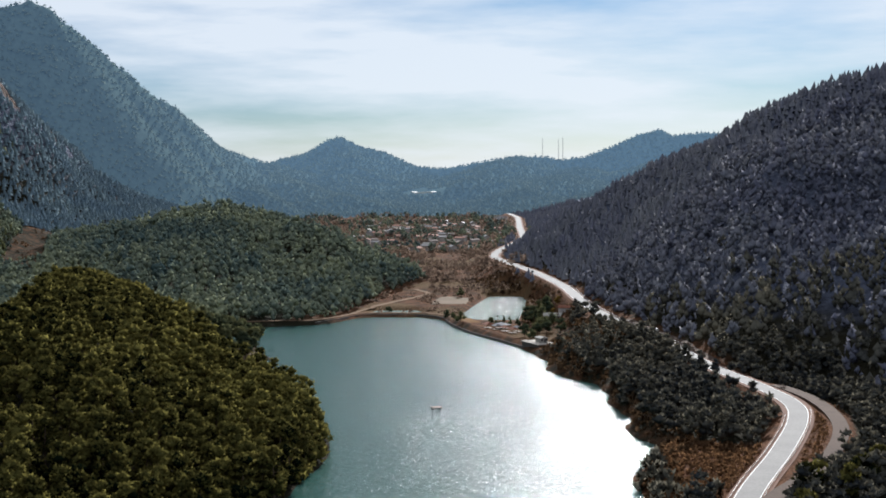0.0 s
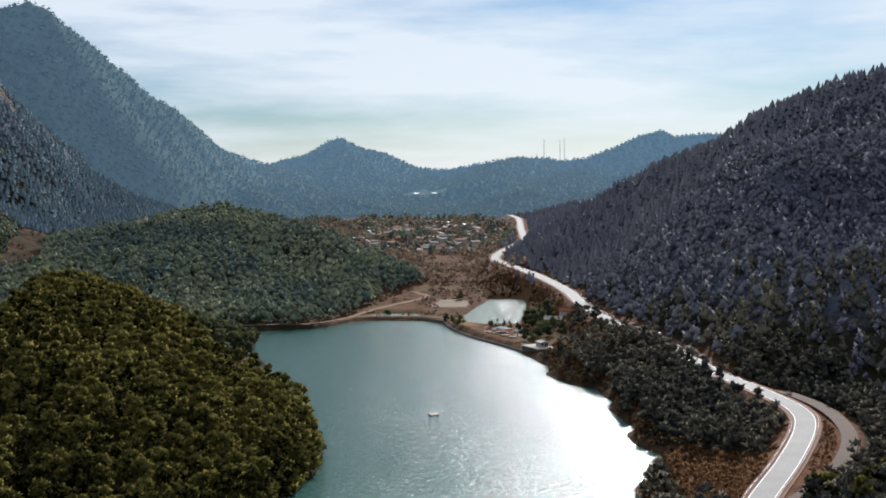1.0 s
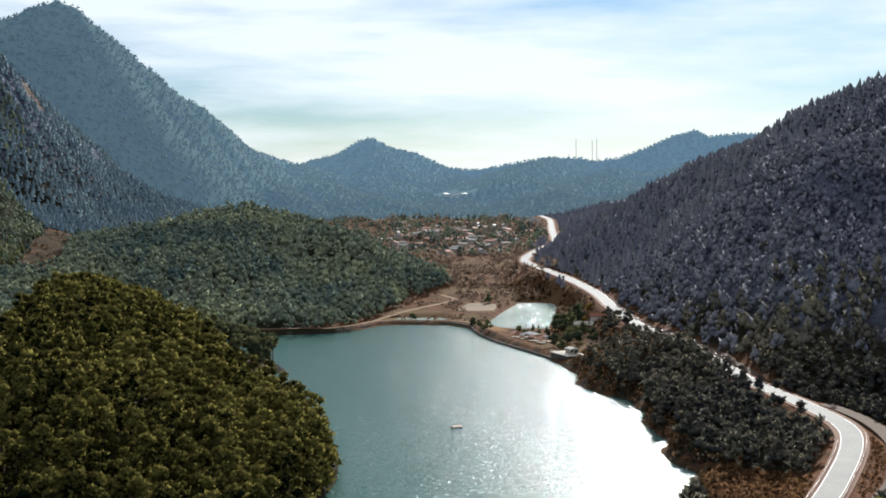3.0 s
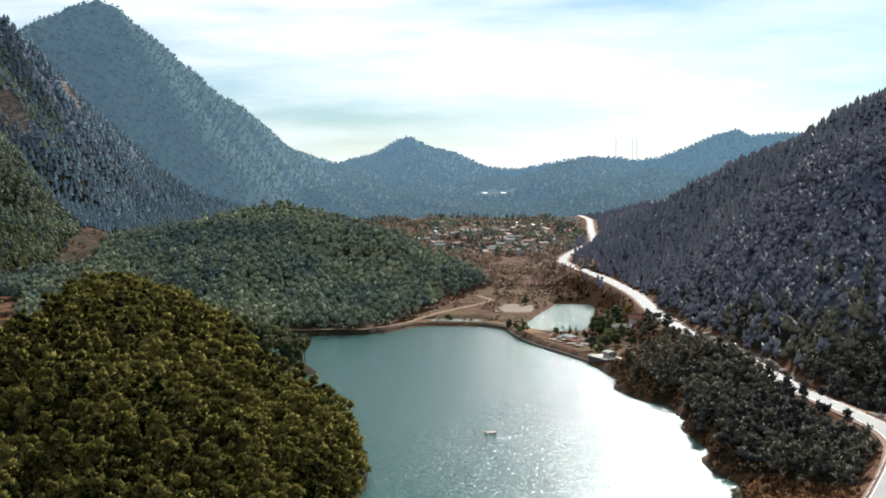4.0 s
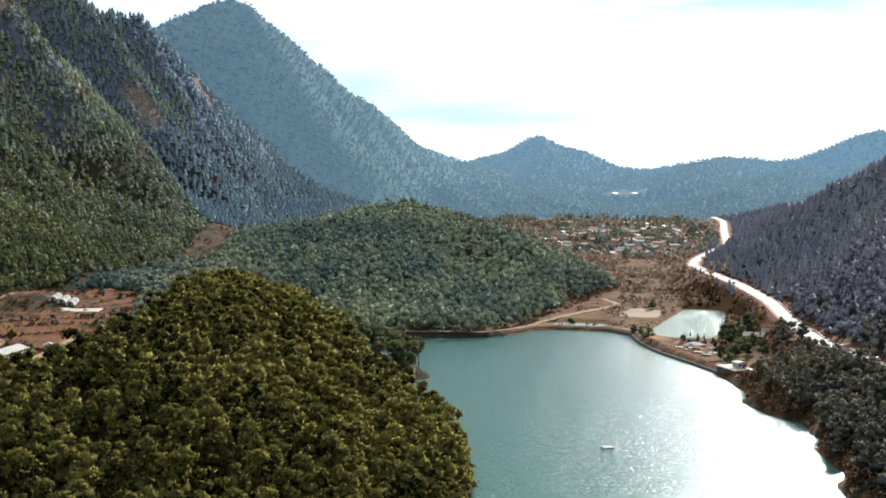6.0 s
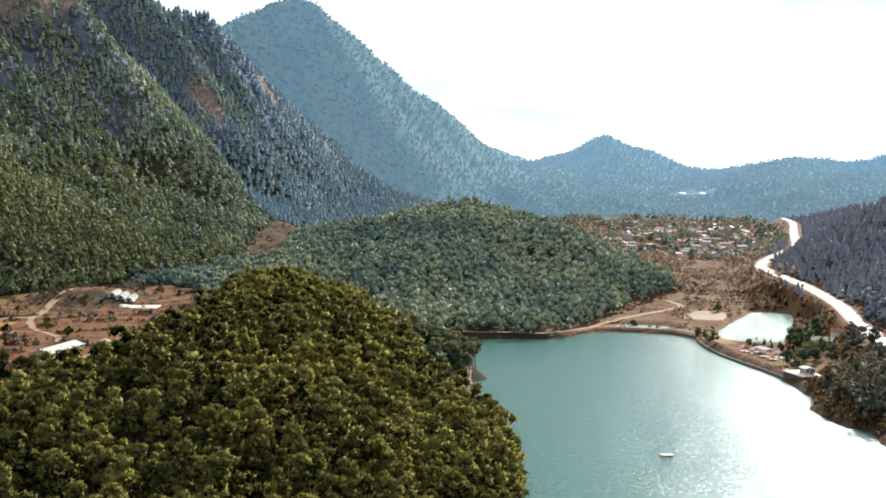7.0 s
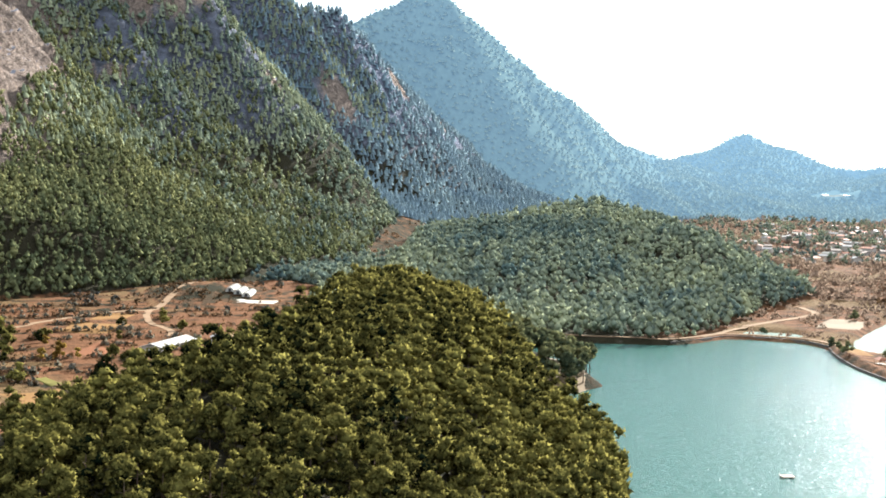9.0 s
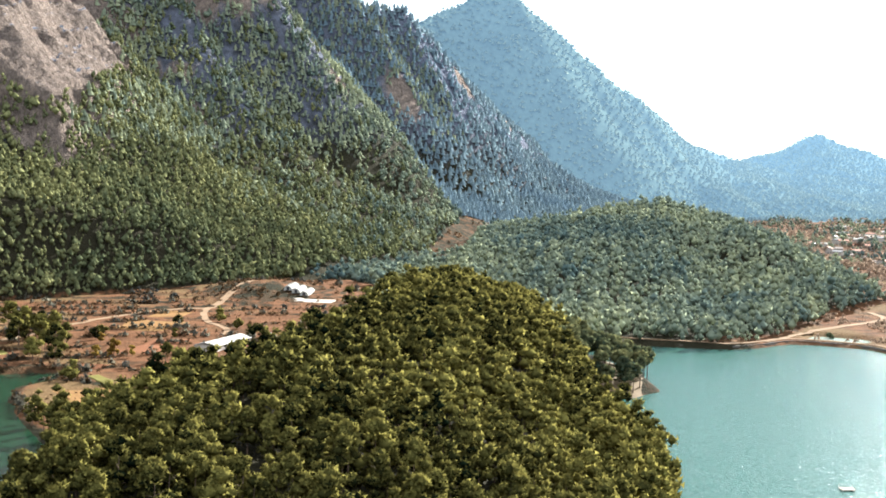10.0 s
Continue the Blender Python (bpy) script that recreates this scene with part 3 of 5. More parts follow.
    bank = farm_in & (slope > 0.1)
    soil, grass = np.where(bank, 0.55 * soil, soil), np.where(bank, 0.2 * grass, grass)
    for m in (me, distant):
        col = m.color_attributes.new("cover", "FLOAT_COLOR", "POINT")
        col.data.foreach_set("color", np.stack([soil, rock, grass, scrub], -1).astype(np.float32).ravel())
    tagged(new("ground", me), "hilly ground of red soil, dry grass and grey rock", "ground", kind="structure")


ground()


def water_sheet(name, rects, z, label, mat=WATER):
    bm = bmesh.new()
    for a, b, c, d in rects:
        bm.faces.new([bm.verts.new(v) for v in ((a, b, z), (c, b, z), (c, d, z), (a, d, z))])
    tagged(part(name, bm, mat, None, label), category="water", kind="structure")


water_sheet("lake_water", [(-620, -620, 260, 840), (-230, 840, 12, 890)], 0.0, "turquoise lake water with small wind ripples")
water_sheet("pond_water", [(13, 838, 74, 1048)], 0.0, "still pond behind the dam, sky reflection in its pale colour", POND_WATER)
water_sheet("basin_water", [(-58, 893.5, -5, 930)], 0.3, "shallow pale basin beside the dam with sky reflection in its colour", POND_WATER)


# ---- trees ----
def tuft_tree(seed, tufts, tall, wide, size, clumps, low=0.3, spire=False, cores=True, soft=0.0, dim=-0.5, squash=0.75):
    """Crown triangles of a pine: tufts on the skins of uneven clumps round a leaning stem. Rows of (n, 3, 3), and which way each faces."""
    r = np.random.RandomState(seed)
    lev = np.sort(r.rand(clumps))
    cz = tall * (low + (0.93 - low) * lev)
    rad = wide * 0.5 * (0.35 + 0.75 * np.sin(np.pi * np.clip(0.25 + 0.7 * lev, 0, 1)))
    ang = r.rand(clumps) * 6.283 + np.arange(clumps) * 2.4
    off = rad * (0.25 + 0.55 * r.rand(clumps))
    off[-1] *= 0.2
    cen = np.stack([off * np.cos(ang), off * np.sin(ang), cz], -1)
    crad = wide * (0.19 + 0.15 * r.rand(clumps)) * (1.1 - 0.35 * lev)
    which = r.randint(0, clumps, tufts)
    n = r.normal(size=(tufts, 3))
    n[:, 2] += 0.45
    n /= np.linalg.norm(n, axis=1)[:, None]
    pos = cen[which] + n * crad[which][:, None] * (0.75 + 0.35 * r.rand(tufts))[:, None] * np.array([1, 1, squash])
    way = n * 0.7 + 0.55 * r.normal(size=(tufts, 3)) + np.array([0, 0, 0.35])
    way /= np.linalg.norm(way, axis=1)[:, None]
    side = np.cross(way, r.normal(size=(tufts, 3)))
    side /= np.linalg.norm(side, axis=1)[:, None]
    s = size * (0.6 + 0.8 * r.rand(tufts))[:, None]
    if spire:
        pos[:, :2] *= np.clip(1.5 * (1.02 - pos[:, 2:] / tall), 0.12, 1.0)
    tri = np.stack([pos - 0.5 * s * way + 0.55 * s * side, pos - 0.5 * s * way - 0.55 * s * side, pos + 1.1 * s * way], 1)
    core = pos - np.array([0, 0, tall * 0.5])
    core /= np.linalg.norm(core, axis=1)[:, None]
    out = (0.75 - 0.55 * soft) * n + (0.45 + 0.35 * soft) * core + 0.1 * (1 - soft) * r.normal(size=(tufts, 3))
    out[:, 2] += 0.7 * soft
    out /= np.linalg.norm(out, axis=1)[:, None]
    tris, outs, dims = [tri], [np.repeat(out, 3, 0)], [np.zeros(tufts * 3)]
    if cores:                                   # dense heart of each clump, its tone darkened for the shade inside the crown
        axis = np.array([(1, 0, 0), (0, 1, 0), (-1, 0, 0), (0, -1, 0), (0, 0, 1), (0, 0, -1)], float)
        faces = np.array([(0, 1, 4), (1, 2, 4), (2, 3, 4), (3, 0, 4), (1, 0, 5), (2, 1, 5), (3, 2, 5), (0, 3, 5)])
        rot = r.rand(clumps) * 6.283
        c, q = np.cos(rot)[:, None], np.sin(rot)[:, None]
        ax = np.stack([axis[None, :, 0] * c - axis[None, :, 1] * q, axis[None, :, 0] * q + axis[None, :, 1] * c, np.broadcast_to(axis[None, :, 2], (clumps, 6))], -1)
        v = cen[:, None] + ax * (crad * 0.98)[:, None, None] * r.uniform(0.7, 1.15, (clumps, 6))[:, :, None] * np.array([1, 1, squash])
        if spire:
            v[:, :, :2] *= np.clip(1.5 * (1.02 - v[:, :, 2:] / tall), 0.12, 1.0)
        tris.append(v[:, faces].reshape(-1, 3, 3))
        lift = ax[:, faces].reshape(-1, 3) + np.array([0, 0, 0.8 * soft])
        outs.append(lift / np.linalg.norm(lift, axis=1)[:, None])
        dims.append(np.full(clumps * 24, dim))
    return np.concatenate(tris), np.concatenate(outs), np.concatenate(dims)


def cone_pine(seed, tall, wide, tiers=3, tufts=12, size=1.1):
    """A narrow far-off pine: ragged whorls above one another and loose tufts. Same rows as tuft_tree gives."""
    r = np.random.RandomState(seed)
    sides, tris, outs = 6, [], []
    for k in range(tiers):
        f = k / tiers
        low, top = tall * (0.12 + 0.72 * f), tall * min(1.0, 0.12 + 0.72 * f + 0.5)
        rad = wide * 0.5 * (1.0 - 0.72 * f)
        a = np.arange(sides) * 2 * np.pi / sides + r.rand() * 6.28 + r.uniform(-0.25, 0.25, sides)
        q = rad * r.uniform(0.65, 1.2, sides)
        rim = np.stack([q * np.cos(a), q * np.sin(a), low + tall * 0.06 * r.normal(size=sides)], -1)
        lean = rad * 0.25 * r.normal(size=2)
        tip = np.array([*lean, top])
        for j in range(sides):
            tris.append([rim[j], rim[(j + 1) % sides], tip])
            for p in (rim[j], rim[(j + 1) % sides]):
                v = np.array([p[0], p[1], 0.9 * rad])
                outs.append(v / np.linalg.norm(v))
            m = (rim[j] + rim[(j + 1) % sides]) / 2
            v = np.array([0.4 * m[0], 0.4 * m[1], rad])
            outs.append(v / np.linalg.norm(v))
    tris, outs = np.array(tris), np.array(outs)
    z = tall * (0.15 + 0.75 * r.rand(tufts))
    a = r.rand(tufts) * 6.283
    q = wide * 0.5 * (1.08 - z / tall) * r.uniform(0.8, 1.15, tufts)
    pos = np.stack([q * np.cos(a), q * np.sin(a), z], -1)
    out = np.stack([np.cos(a), np.sin(a), np.full(tufts, 0.6)], -1)
    out /= np.linalg.norm(out, axis=1)[:, None]
    side = np.stack([-np.sin(a), np.cos(a), 0.3 * r.normal(size=tufts)], -1)
    way = out + 0.4 * r.normal(size=(tufts, 3))
    s = size * (0.6 + 0.8 * r.rand(tufts))[:, None]
    tri = np.stack([pos - 0.5 * s * side - 0.3 * s * way, pos + 0.5 * s * side - 0.3 * s * way, pos + 0.8 * s * way], 1)
    return np.concatenate([tris, tri]), np.concatenate([outs, np.repeat(out, 3, 0)]), np.zeros((len(tris) + tufts) * 3)


def stem(bm, tall, r0, lean=0.0, limbs=0, seed=0):
    """A tapered trunk with limbs."""
    rnd = random.Random(seed)

    def tube(p, q, ra, rb, sides=6):
        d = (q - p).normalized()
        u = d.orthogonal().normalized()
        v = d.cross(u)
        rings = [[bm.verts.new(c + rr * (math.cos(k * 2 * math.pi / sides) * u + math.sin(k * 2 * math.pi / sides) * v)) for k in range(sides)]
                 for c, rr in ((p, ra), (q, rb))]
        for k in range(sides):
            bm.faces.new((rings[0][k], rings[0][(k + 1) % sides], rings[1][(k + 1) % sides], rings[1][k]))
        bm.faces.new(rings[1])

    mid, top = Vector((lean * 0.4, 0, tall * 0.5)), Vector((lean, lean * 0.3, tall * 0.92))
    tube(Vector((0, 0, -0.8)), mid, r0, r0 * 0.65)
    tube(mid, top, r0 * 0.65, r0 * 0.15)
    for k in range(limbs):
        f = rnd.uniform(0.35, 0.8)
        p = Vector((lean * f * 0.8, 0, tall * f))
        a = rnd.uniform(0, 6.28)
        tube(p, p + Vector((math.cos(a), math.sin(a), 0.35)) * tall * rnd.uniform(0.12, 0.22), r0 * 0.28, r0 * 0.08, 4)
    return bm


def dress(me, tone, out):
    """Tone and facing of every tuft."""
    me.attributes.new("tone", "FLOAT", "POINT").data.foreach_set("value", np.asarray(tone, np.float32))
    me.attributes.new("facing", "FLOAT_VECTOR", "POINT").data.foreach_set("vector", np.asarray(out, np.float32).ravel())


def forest_mesh(name, places, models, mat, rnd, scale=(0.75, 1.25), stems=None):
    """Many trees as one mesh. places: rows of x, y, z; models: lists of crown triangles."""
    tris, tones, outs = [], [], []
    pick = rnd.randint(0, len(models), len(places))
    for k, mod in enumerate(models):
        p = places[pick == k]
        if not len(p):
            continue
        s = rnd.uniform(*scale, len(p))
        wide = s * rnd.uniform(0.85, 1.2, len(p))
        a = rnd.uniform(0, 6.283, len(p))
        m, o = mod[0].reshape(-1, 3), mod[1]
        c, q = np.cos(a)[:, None], np.sin(a)[:, None]
        vx = (m[None, :, 0] * c - m[None, :, 1] * q) * wide[:, None] + p[:, :1]
        vy = (m[None, :, 0] * q + m[None, :, 1] * c) * wide[:, None] + p[:, 1:2]
        vz = m[None, :, 2] * s[:, None] + p[:, 2:3]
        tris.append(np.stack([vx, vy, vz], -1).reshape(-1, 3))
        outs.append(np.stack([o[None, :, 0] * c - o[None, :, 1] * q, o[None, :, 0] * q + o[None, :, 1] * c, np.broadcast_to(o[None, :, 2], vz.shape)], -1).reshape(-1, 3))
        tone = np.clip(0.6 * rnd.rand(len(p)) + 0.2 + 0.75 * fbm(p[:, 0], p[:, 1], 55, 3), 0, 1)
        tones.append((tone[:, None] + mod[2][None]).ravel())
    v = np.concatenate(tris)
    me = mesh_from(name, v, np.arange(len(v)).reshape(-1, 3), mat)
    dress(me, np.concatenate(tones), np.concatenate(outs))
    return me


def scatter(rnd, x0, x1, y0, y1, gap):
    """Jittered places on a grid of that gap."""
    if gap > 10:
        n = int((x1 - x0) * (y1 - y0) / gap ** 2)
        return rnd.uniform(x0, x1, n), rnd.uniform(y0, y1, n)
    gx, gy = np.meshgrid(np.arange(x0, x1, gap), np.arange(y0, y1, gap))
    return gx.ravel() + rnd.uniform(-0.48, 0.48, gx.size) * gap, gy.ravel() + rnd.uniform(-0.48, 0.48, gx.size) * gap


def road_x(y):
    return np.interp(y, [p[1] for p in ROAD], [p[0] for p in ROAD])


def wooded(x, y, keep=1.0, rnd=None):
    """Where trees stand: off the water, roads, fields, village and crags."""
    ok = (signed(x, y, LAKE) > np.where(x < -30, np.interp(y, [300, 520, 580, 670, 720], [0.4, 1, 7, 9, 1.5]), 1.5)) & (signed(x, y, FARM) > 0) & (signed(x, y, VALLEY) > 70 * np.clip((y - 1500) / 500, 0, 1) * fbm(x, y, 110, 3)) & (signed(x, y, BANK) > 0) & (signed(x, y, VERGE) > 0) & (signed(x, y, CLIFF) > -6) & (signed(x, y, CLEARING) > 0) & (signed(x, y, HEADLAND) > 0) & (signed(x, y, TERRACE) > 0)
    ok &= (x < 40) | (x > road_x(y)) | (signed(x, y, LAKE) > np.where(y > 590, 10, 4) + 9 * vnoise(x / 14, y / 14))
    for cx, cy, reach in CRAGS:
        ok &= np.hypot(x - cx, y - cy) > reach * (0.75 + 0.9 * vnoise(x / 7, y / 7))
    ok &= ~((x > -128) & (x < -60) & (y > 580) & (y < 668) & (signed(x, y, LAKE) < 10))
    d, _ = segments(x, y, [tuple(p) for p in ROAD_LINE])
    e, _ = segments(x, y, [tuple(p) for p in SIDE_LINE])
    return ok & (d > 9) & (e > 6)


def plant(name, rnd, zone, gap, models, mat, label, scale=(0.55, 1.28), more=None, steep=9.0, trunks=False):
    x, y = scatter(rnd, *zone, gap)
    ok = wooded(x, y)
    if more is not None:
        ok &= more(x, y)
    x, y = x[ok], y[ok]
    z = height(x, y)
    s = np.hypot(height(x + 3, y) - z, height(x, y + 3) - z) / 3
    ok = s < steep * (0.85 + 0.5 * vnoise(x / 30, y / 30))
    places = np.stack([x, y, z - 0.3], -1)[ok]
    tagged(new(name, forest_mesh(name, places, models, mat, rnd, scale)), label, "forest", kind="stuff")
    if trunks:
        r, hgt = 0.22, 8.0
        a = np.array([0, 2.1, 4.2])
        low = np.stack([r * np.cos(a), r * np.sin(a), np.zeros(3)], -1)
        top = low * 0.5 + np.array([0, 0, hgt])
        prism = np.concatenate([low, top])
        v = (places[:, None, :] + prism[None]).reshape(-1, 3)
        f = np.array([(0, 1, 4, 3), (1, 2, 5, 4), (2, 0, 3, 5)])
        f = (np.arange(len(places))[:, None, None] * 6 + f[None]).reshape(-1, 4)
        tagged(new(name + "_trunks", mesh_from(name + "_trunks", v, f, BARK)), "brown trunks of the close-standing pines", "tree trunks", kind="stuff")


RND = np.random.RandomState(3)
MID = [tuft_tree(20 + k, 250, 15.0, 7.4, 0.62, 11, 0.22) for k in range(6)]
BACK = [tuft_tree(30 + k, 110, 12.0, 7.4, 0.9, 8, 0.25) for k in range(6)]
HILL = [tuft_tree(40 + k, 16, 13.5, 8.8, 1.1, 5, 0.22, soft=0.3, dim=-0.05, squash=1.15) for k in range(7)]
SPIRE = [tuft_tree(50 + k, 14, 12.5, 7.6, 1.1, 4, 0.14, spire=k % 3 > 0, soft=0.35, dim=-0.05, squash=1.3) for k in range(7)]
SLOPE = [cone_pine(60 + k, 8.5, 5.8, 2, 6, 1.2) for k in range(6)]
CLING = [cone_pine(70 + k, 7.5, 4.8, 2, 6) for k in range(5)]
FLANK = [cone_pine(75 + k, 9.0, 6.4, 2, 8) for k in range(5)]
DISTANT = [cone_pine(80 + k, 7.5, 8.0, 1, 3, 1.6) for k in range(5)]

def below_crags(x, y):
    """Woods thin out on the high rocks."""
    return (height(x, y) < 175 + 240 * fbm(x, y, 75, 3)) | (y > 2000) | (vnoise(x / 9, y / 9) > -0.16)


NEAREST = (-190, -40, 296, 425)


def open_woods(x, y):
    """Thin places in the near woods."""
    return (vnoise(x / 17 + 40, y / 17) + 0.5 * vnoise(x / 7, y / 7) > -0.34) | (signed(x, y, LAKE) < 14)


def outside_nearest(x, y):
    return ~((x > NEAREST[0]) & (x < NEAREST[1]) & (y > NEAREST[2]) & (y < NEAREST[3])) & open_woods(x, y)


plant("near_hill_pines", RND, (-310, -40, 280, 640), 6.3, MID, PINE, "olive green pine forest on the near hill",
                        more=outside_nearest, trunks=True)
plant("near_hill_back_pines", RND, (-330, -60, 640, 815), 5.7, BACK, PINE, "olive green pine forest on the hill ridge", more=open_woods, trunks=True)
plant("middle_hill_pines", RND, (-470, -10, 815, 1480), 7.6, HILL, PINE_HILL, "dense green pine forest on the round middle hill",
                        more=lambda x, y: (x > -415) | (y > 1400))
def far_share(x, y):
    """Trees by random share: the haze-tinted copies take over farther up the valley."""
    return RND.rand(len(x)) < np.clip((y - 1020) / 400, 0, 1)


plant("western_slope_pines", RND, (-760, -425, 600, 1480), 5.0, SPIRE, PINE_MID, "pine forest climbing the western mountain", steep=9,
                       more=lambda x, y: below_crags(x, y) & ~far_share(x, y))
plant("western_flank_pines", RND, (-760, -430, 950, 1480), 6.6, SPIRE, PINE_HILL, "pine forest on the mountain flank, tinted blue for haze", steep=9,
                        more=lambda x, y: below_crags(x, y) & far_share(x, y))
plant("crag_pines", RND, (-800, -560, 950, 1700), 5.2, CLING, PINE_HILL, "small pines clinging to the rocky spurs, tinted blue for haze", (0.7, 1.5), steep=9,
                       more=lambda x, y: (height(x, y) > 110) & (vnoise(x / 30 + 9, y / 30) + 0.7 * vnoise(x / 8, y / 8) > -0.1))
plant("high_spur_pines", RND, (-740, -400, 1480, 2190), 6.0, FLANK, PINE_FAR, "pines clothing the high spurs, blue haze in their colour", (0.7, 1.3), steep=9,
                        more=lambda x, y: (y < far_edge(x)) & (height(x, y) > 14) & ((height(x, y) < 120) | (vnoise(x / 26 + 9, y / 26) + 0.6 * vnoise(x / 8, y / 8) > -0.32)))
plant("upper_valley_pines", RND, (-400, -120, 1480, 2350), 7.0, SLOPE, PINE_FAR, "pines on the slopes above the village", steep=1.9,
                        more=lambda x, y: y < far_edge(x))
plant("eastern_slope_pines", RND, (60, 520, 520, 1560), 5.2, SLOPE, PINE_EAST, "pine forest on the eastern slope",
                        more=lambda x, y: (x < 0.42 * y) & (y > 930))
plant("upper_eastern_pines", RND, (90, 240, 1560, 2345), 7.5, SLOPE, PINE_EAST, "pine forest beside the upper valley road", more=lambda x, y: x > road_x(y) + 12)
def above_road(x, y):
    return (x < 0.42 * y) & (x > road_x(y)) & ((x > road_x(y) + 45) | (y > 600))


def green_foot(x, y):
    """Greener trees on the low ground beside the highway."""
    return RND.rand(len(x)) < np.clip((700 - y) / 160 + 1.4 * vnoise(x / 40, y / 40), 0, 1)


plant("eastern_foot_pines", RND, (90, 400, 470, 930), 6.2, SPIRE, PINE_EAST, "pine forest above the highway, blue-grey haze in its colour", steep=9,
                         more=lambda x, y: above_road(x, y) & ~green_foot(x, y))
plant("highway_pines", RND, (90, 330, 470, 800), 6.4, SPIRE, PINE_DARK, "dark green pines on the slope foot by the highway", steep=9,
                         more=lambda x, y: above_road(x, y) & green_foot(x, y))
plant("lakeside_pines", RND, (45, 270, 300, 820), 6.2, BACK, PINE_DARK, "dark pines between the lake and the road", (0.55, 1.05),
                        more=lambda x, y: (y < 620) & (x < road_x(y) + np.where(y < 600, 45, 0)) & (x < 0.38 * y + 20))
plant("shore_pines", RND, (45, 150, 620, 820), 5.8, BACK, PINE_DARK, "smaller scattered pines on the brown bank below the highway", (0.36, 0.66),
                     more=lambda x, y: (x < road_x(y) - 7) & (signed(x, y, LAKE) > 5) & (vnoise(x / 13, y / 13) + 0.5 * vnoise(x / 5 + 4, y / 5) > -0.12))
x, y = scatter(RND, 60, 140, 548, 770, 5.4)
gap_ = road_x(y) - x
ok = (gap_ > 5.5) & (gap_ < 22) & (vnoise(x / 16 + 3, y / 16 + 8) > np.where(y < 635, -0.6, np.where(y < 690, 0.02, 0.2)))
tagged(new("roadside_grove", forest_mesh("roadside_grove", np.stack([x, y, height(x, y) - 0.3], -1)[ok], BACK, PINE_DARK, RND, (0.5, 0.8))),
       "dark pines crowding the lake side of the highway", "forest", kind="stuff")
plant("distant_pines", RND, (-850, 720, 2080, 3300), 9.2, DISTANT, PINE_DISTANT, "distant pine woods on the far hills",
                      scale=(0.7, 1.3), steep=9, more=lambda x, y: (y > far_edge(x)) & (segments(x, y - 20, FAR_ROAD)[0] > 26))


# ---- roads ----
def ribbon(name, line, wide, lift, mat, label, shift=0.0, parent=None, drop=0.0):
    """A strip along a line, draped at its own heights, with turned-down edges."""
    pts = np.array([p[:2] for p in line])
    tan = np.gradient(pts, axis=0)
    tan /= np.linalg.norm(tan, axis=1)[:, None]
    nor = np.stack([tan[:, 1], -tan[:, 0]], -1)
    z = np.array([p[2] for p in line]) + lift if len(line[0]) > 2 else height(pts[:, 0], pts[:, 1]) + lift
    v, f = [], []
    offs = [(-wide / 2, -drop), (-wide / 2, 0), (wide / 2, 0), (wide / 2, -drop)] if drop else [(-wide / 2, 0), (wide / 2, 0)]
    for o, dz in offs:
        v.append(np.column_stack([pts + nor * (o + shift), z + dz]))
    n = len(pts)
    for k in range(len(offs) - 1):
        for j in range(n - 1):
            f.append((k * n + j, (k + 1) * n + j, (k + 1) * n + j + 1, k * n + j + 1))
    me = mesh_from(name, np.concatenate(v), np.array(f)[:, ::-1], mat, False)
    ob = new(name, me)
    ob.parent = parent
    return tagged(ob, label, "" if parent else "road", kind="" if parent else "structure")


fine_road = spline(ROAD, 5)
ribbon("shoulder", fine_road, 11.5, 0.02, GRAVEL, "brown gravel shoulder under the highway", drop=1.0)
main = ribbon("road", fine_road, 7.6, 0.12, ASPHALT, "pale two-lane highway winding along the lake", drop=0.3)
ribbon("side_road", spline(SIDE_ROAD, 5), 5.6, 0.1, OLD_ASPHALT, "worn old side road beside the highway", drop=0.6)

dam_fine = spline(DAM, 4)
ribbon("dam_track", dam_fine, 2.6, 0.06, DIRT, "narrow pale track along the dam and the shore", drop=0.4)
TRACK = [(-72, 868), (-62, 895), (-52, 928), (-38, 957), (-23, 984), (-14, 1002), (-14, 1016), (-24, 1034)]
ribbon("dirt_track", spline(TRACK, 5), 5.0, 0.12, DIRT,
       "light dirt track curving up from the dam", drop=0.5)
ribbon("farm_track", spline([(-424, 600), (-420, 645), (-421, 672), (-425, 710), (-423, 744), (-419, 771), (-407, 796), (-397, 808), (-408, 850), (-417, 895), (-418, 937)], 5),
       4.5, 0.15, DIRT, "pale dirt track along the farm terraces", drop=0.6)
ribbon("farm_lane", spline([(-397, 806), (-388, 786), (-366, 757), (-346, 742), (-334, 722)], 5), 4.0, 0.15, DIRT, "pale lane down to the white hall", drop=0.6)
ribbon("field_lane", spline([(-296, 672), (-300, 705), (-306, 740), (-312, 775)], 5), 5.0, 0.15, DIRT, "bare earth lane at the forest edge", drop=0.6)
ribbon("far_road", spline(FAR_ROAD, 6), 11.0, 2.0, PAINT, "distant pale stretch of road on the slope", drop=4.0)


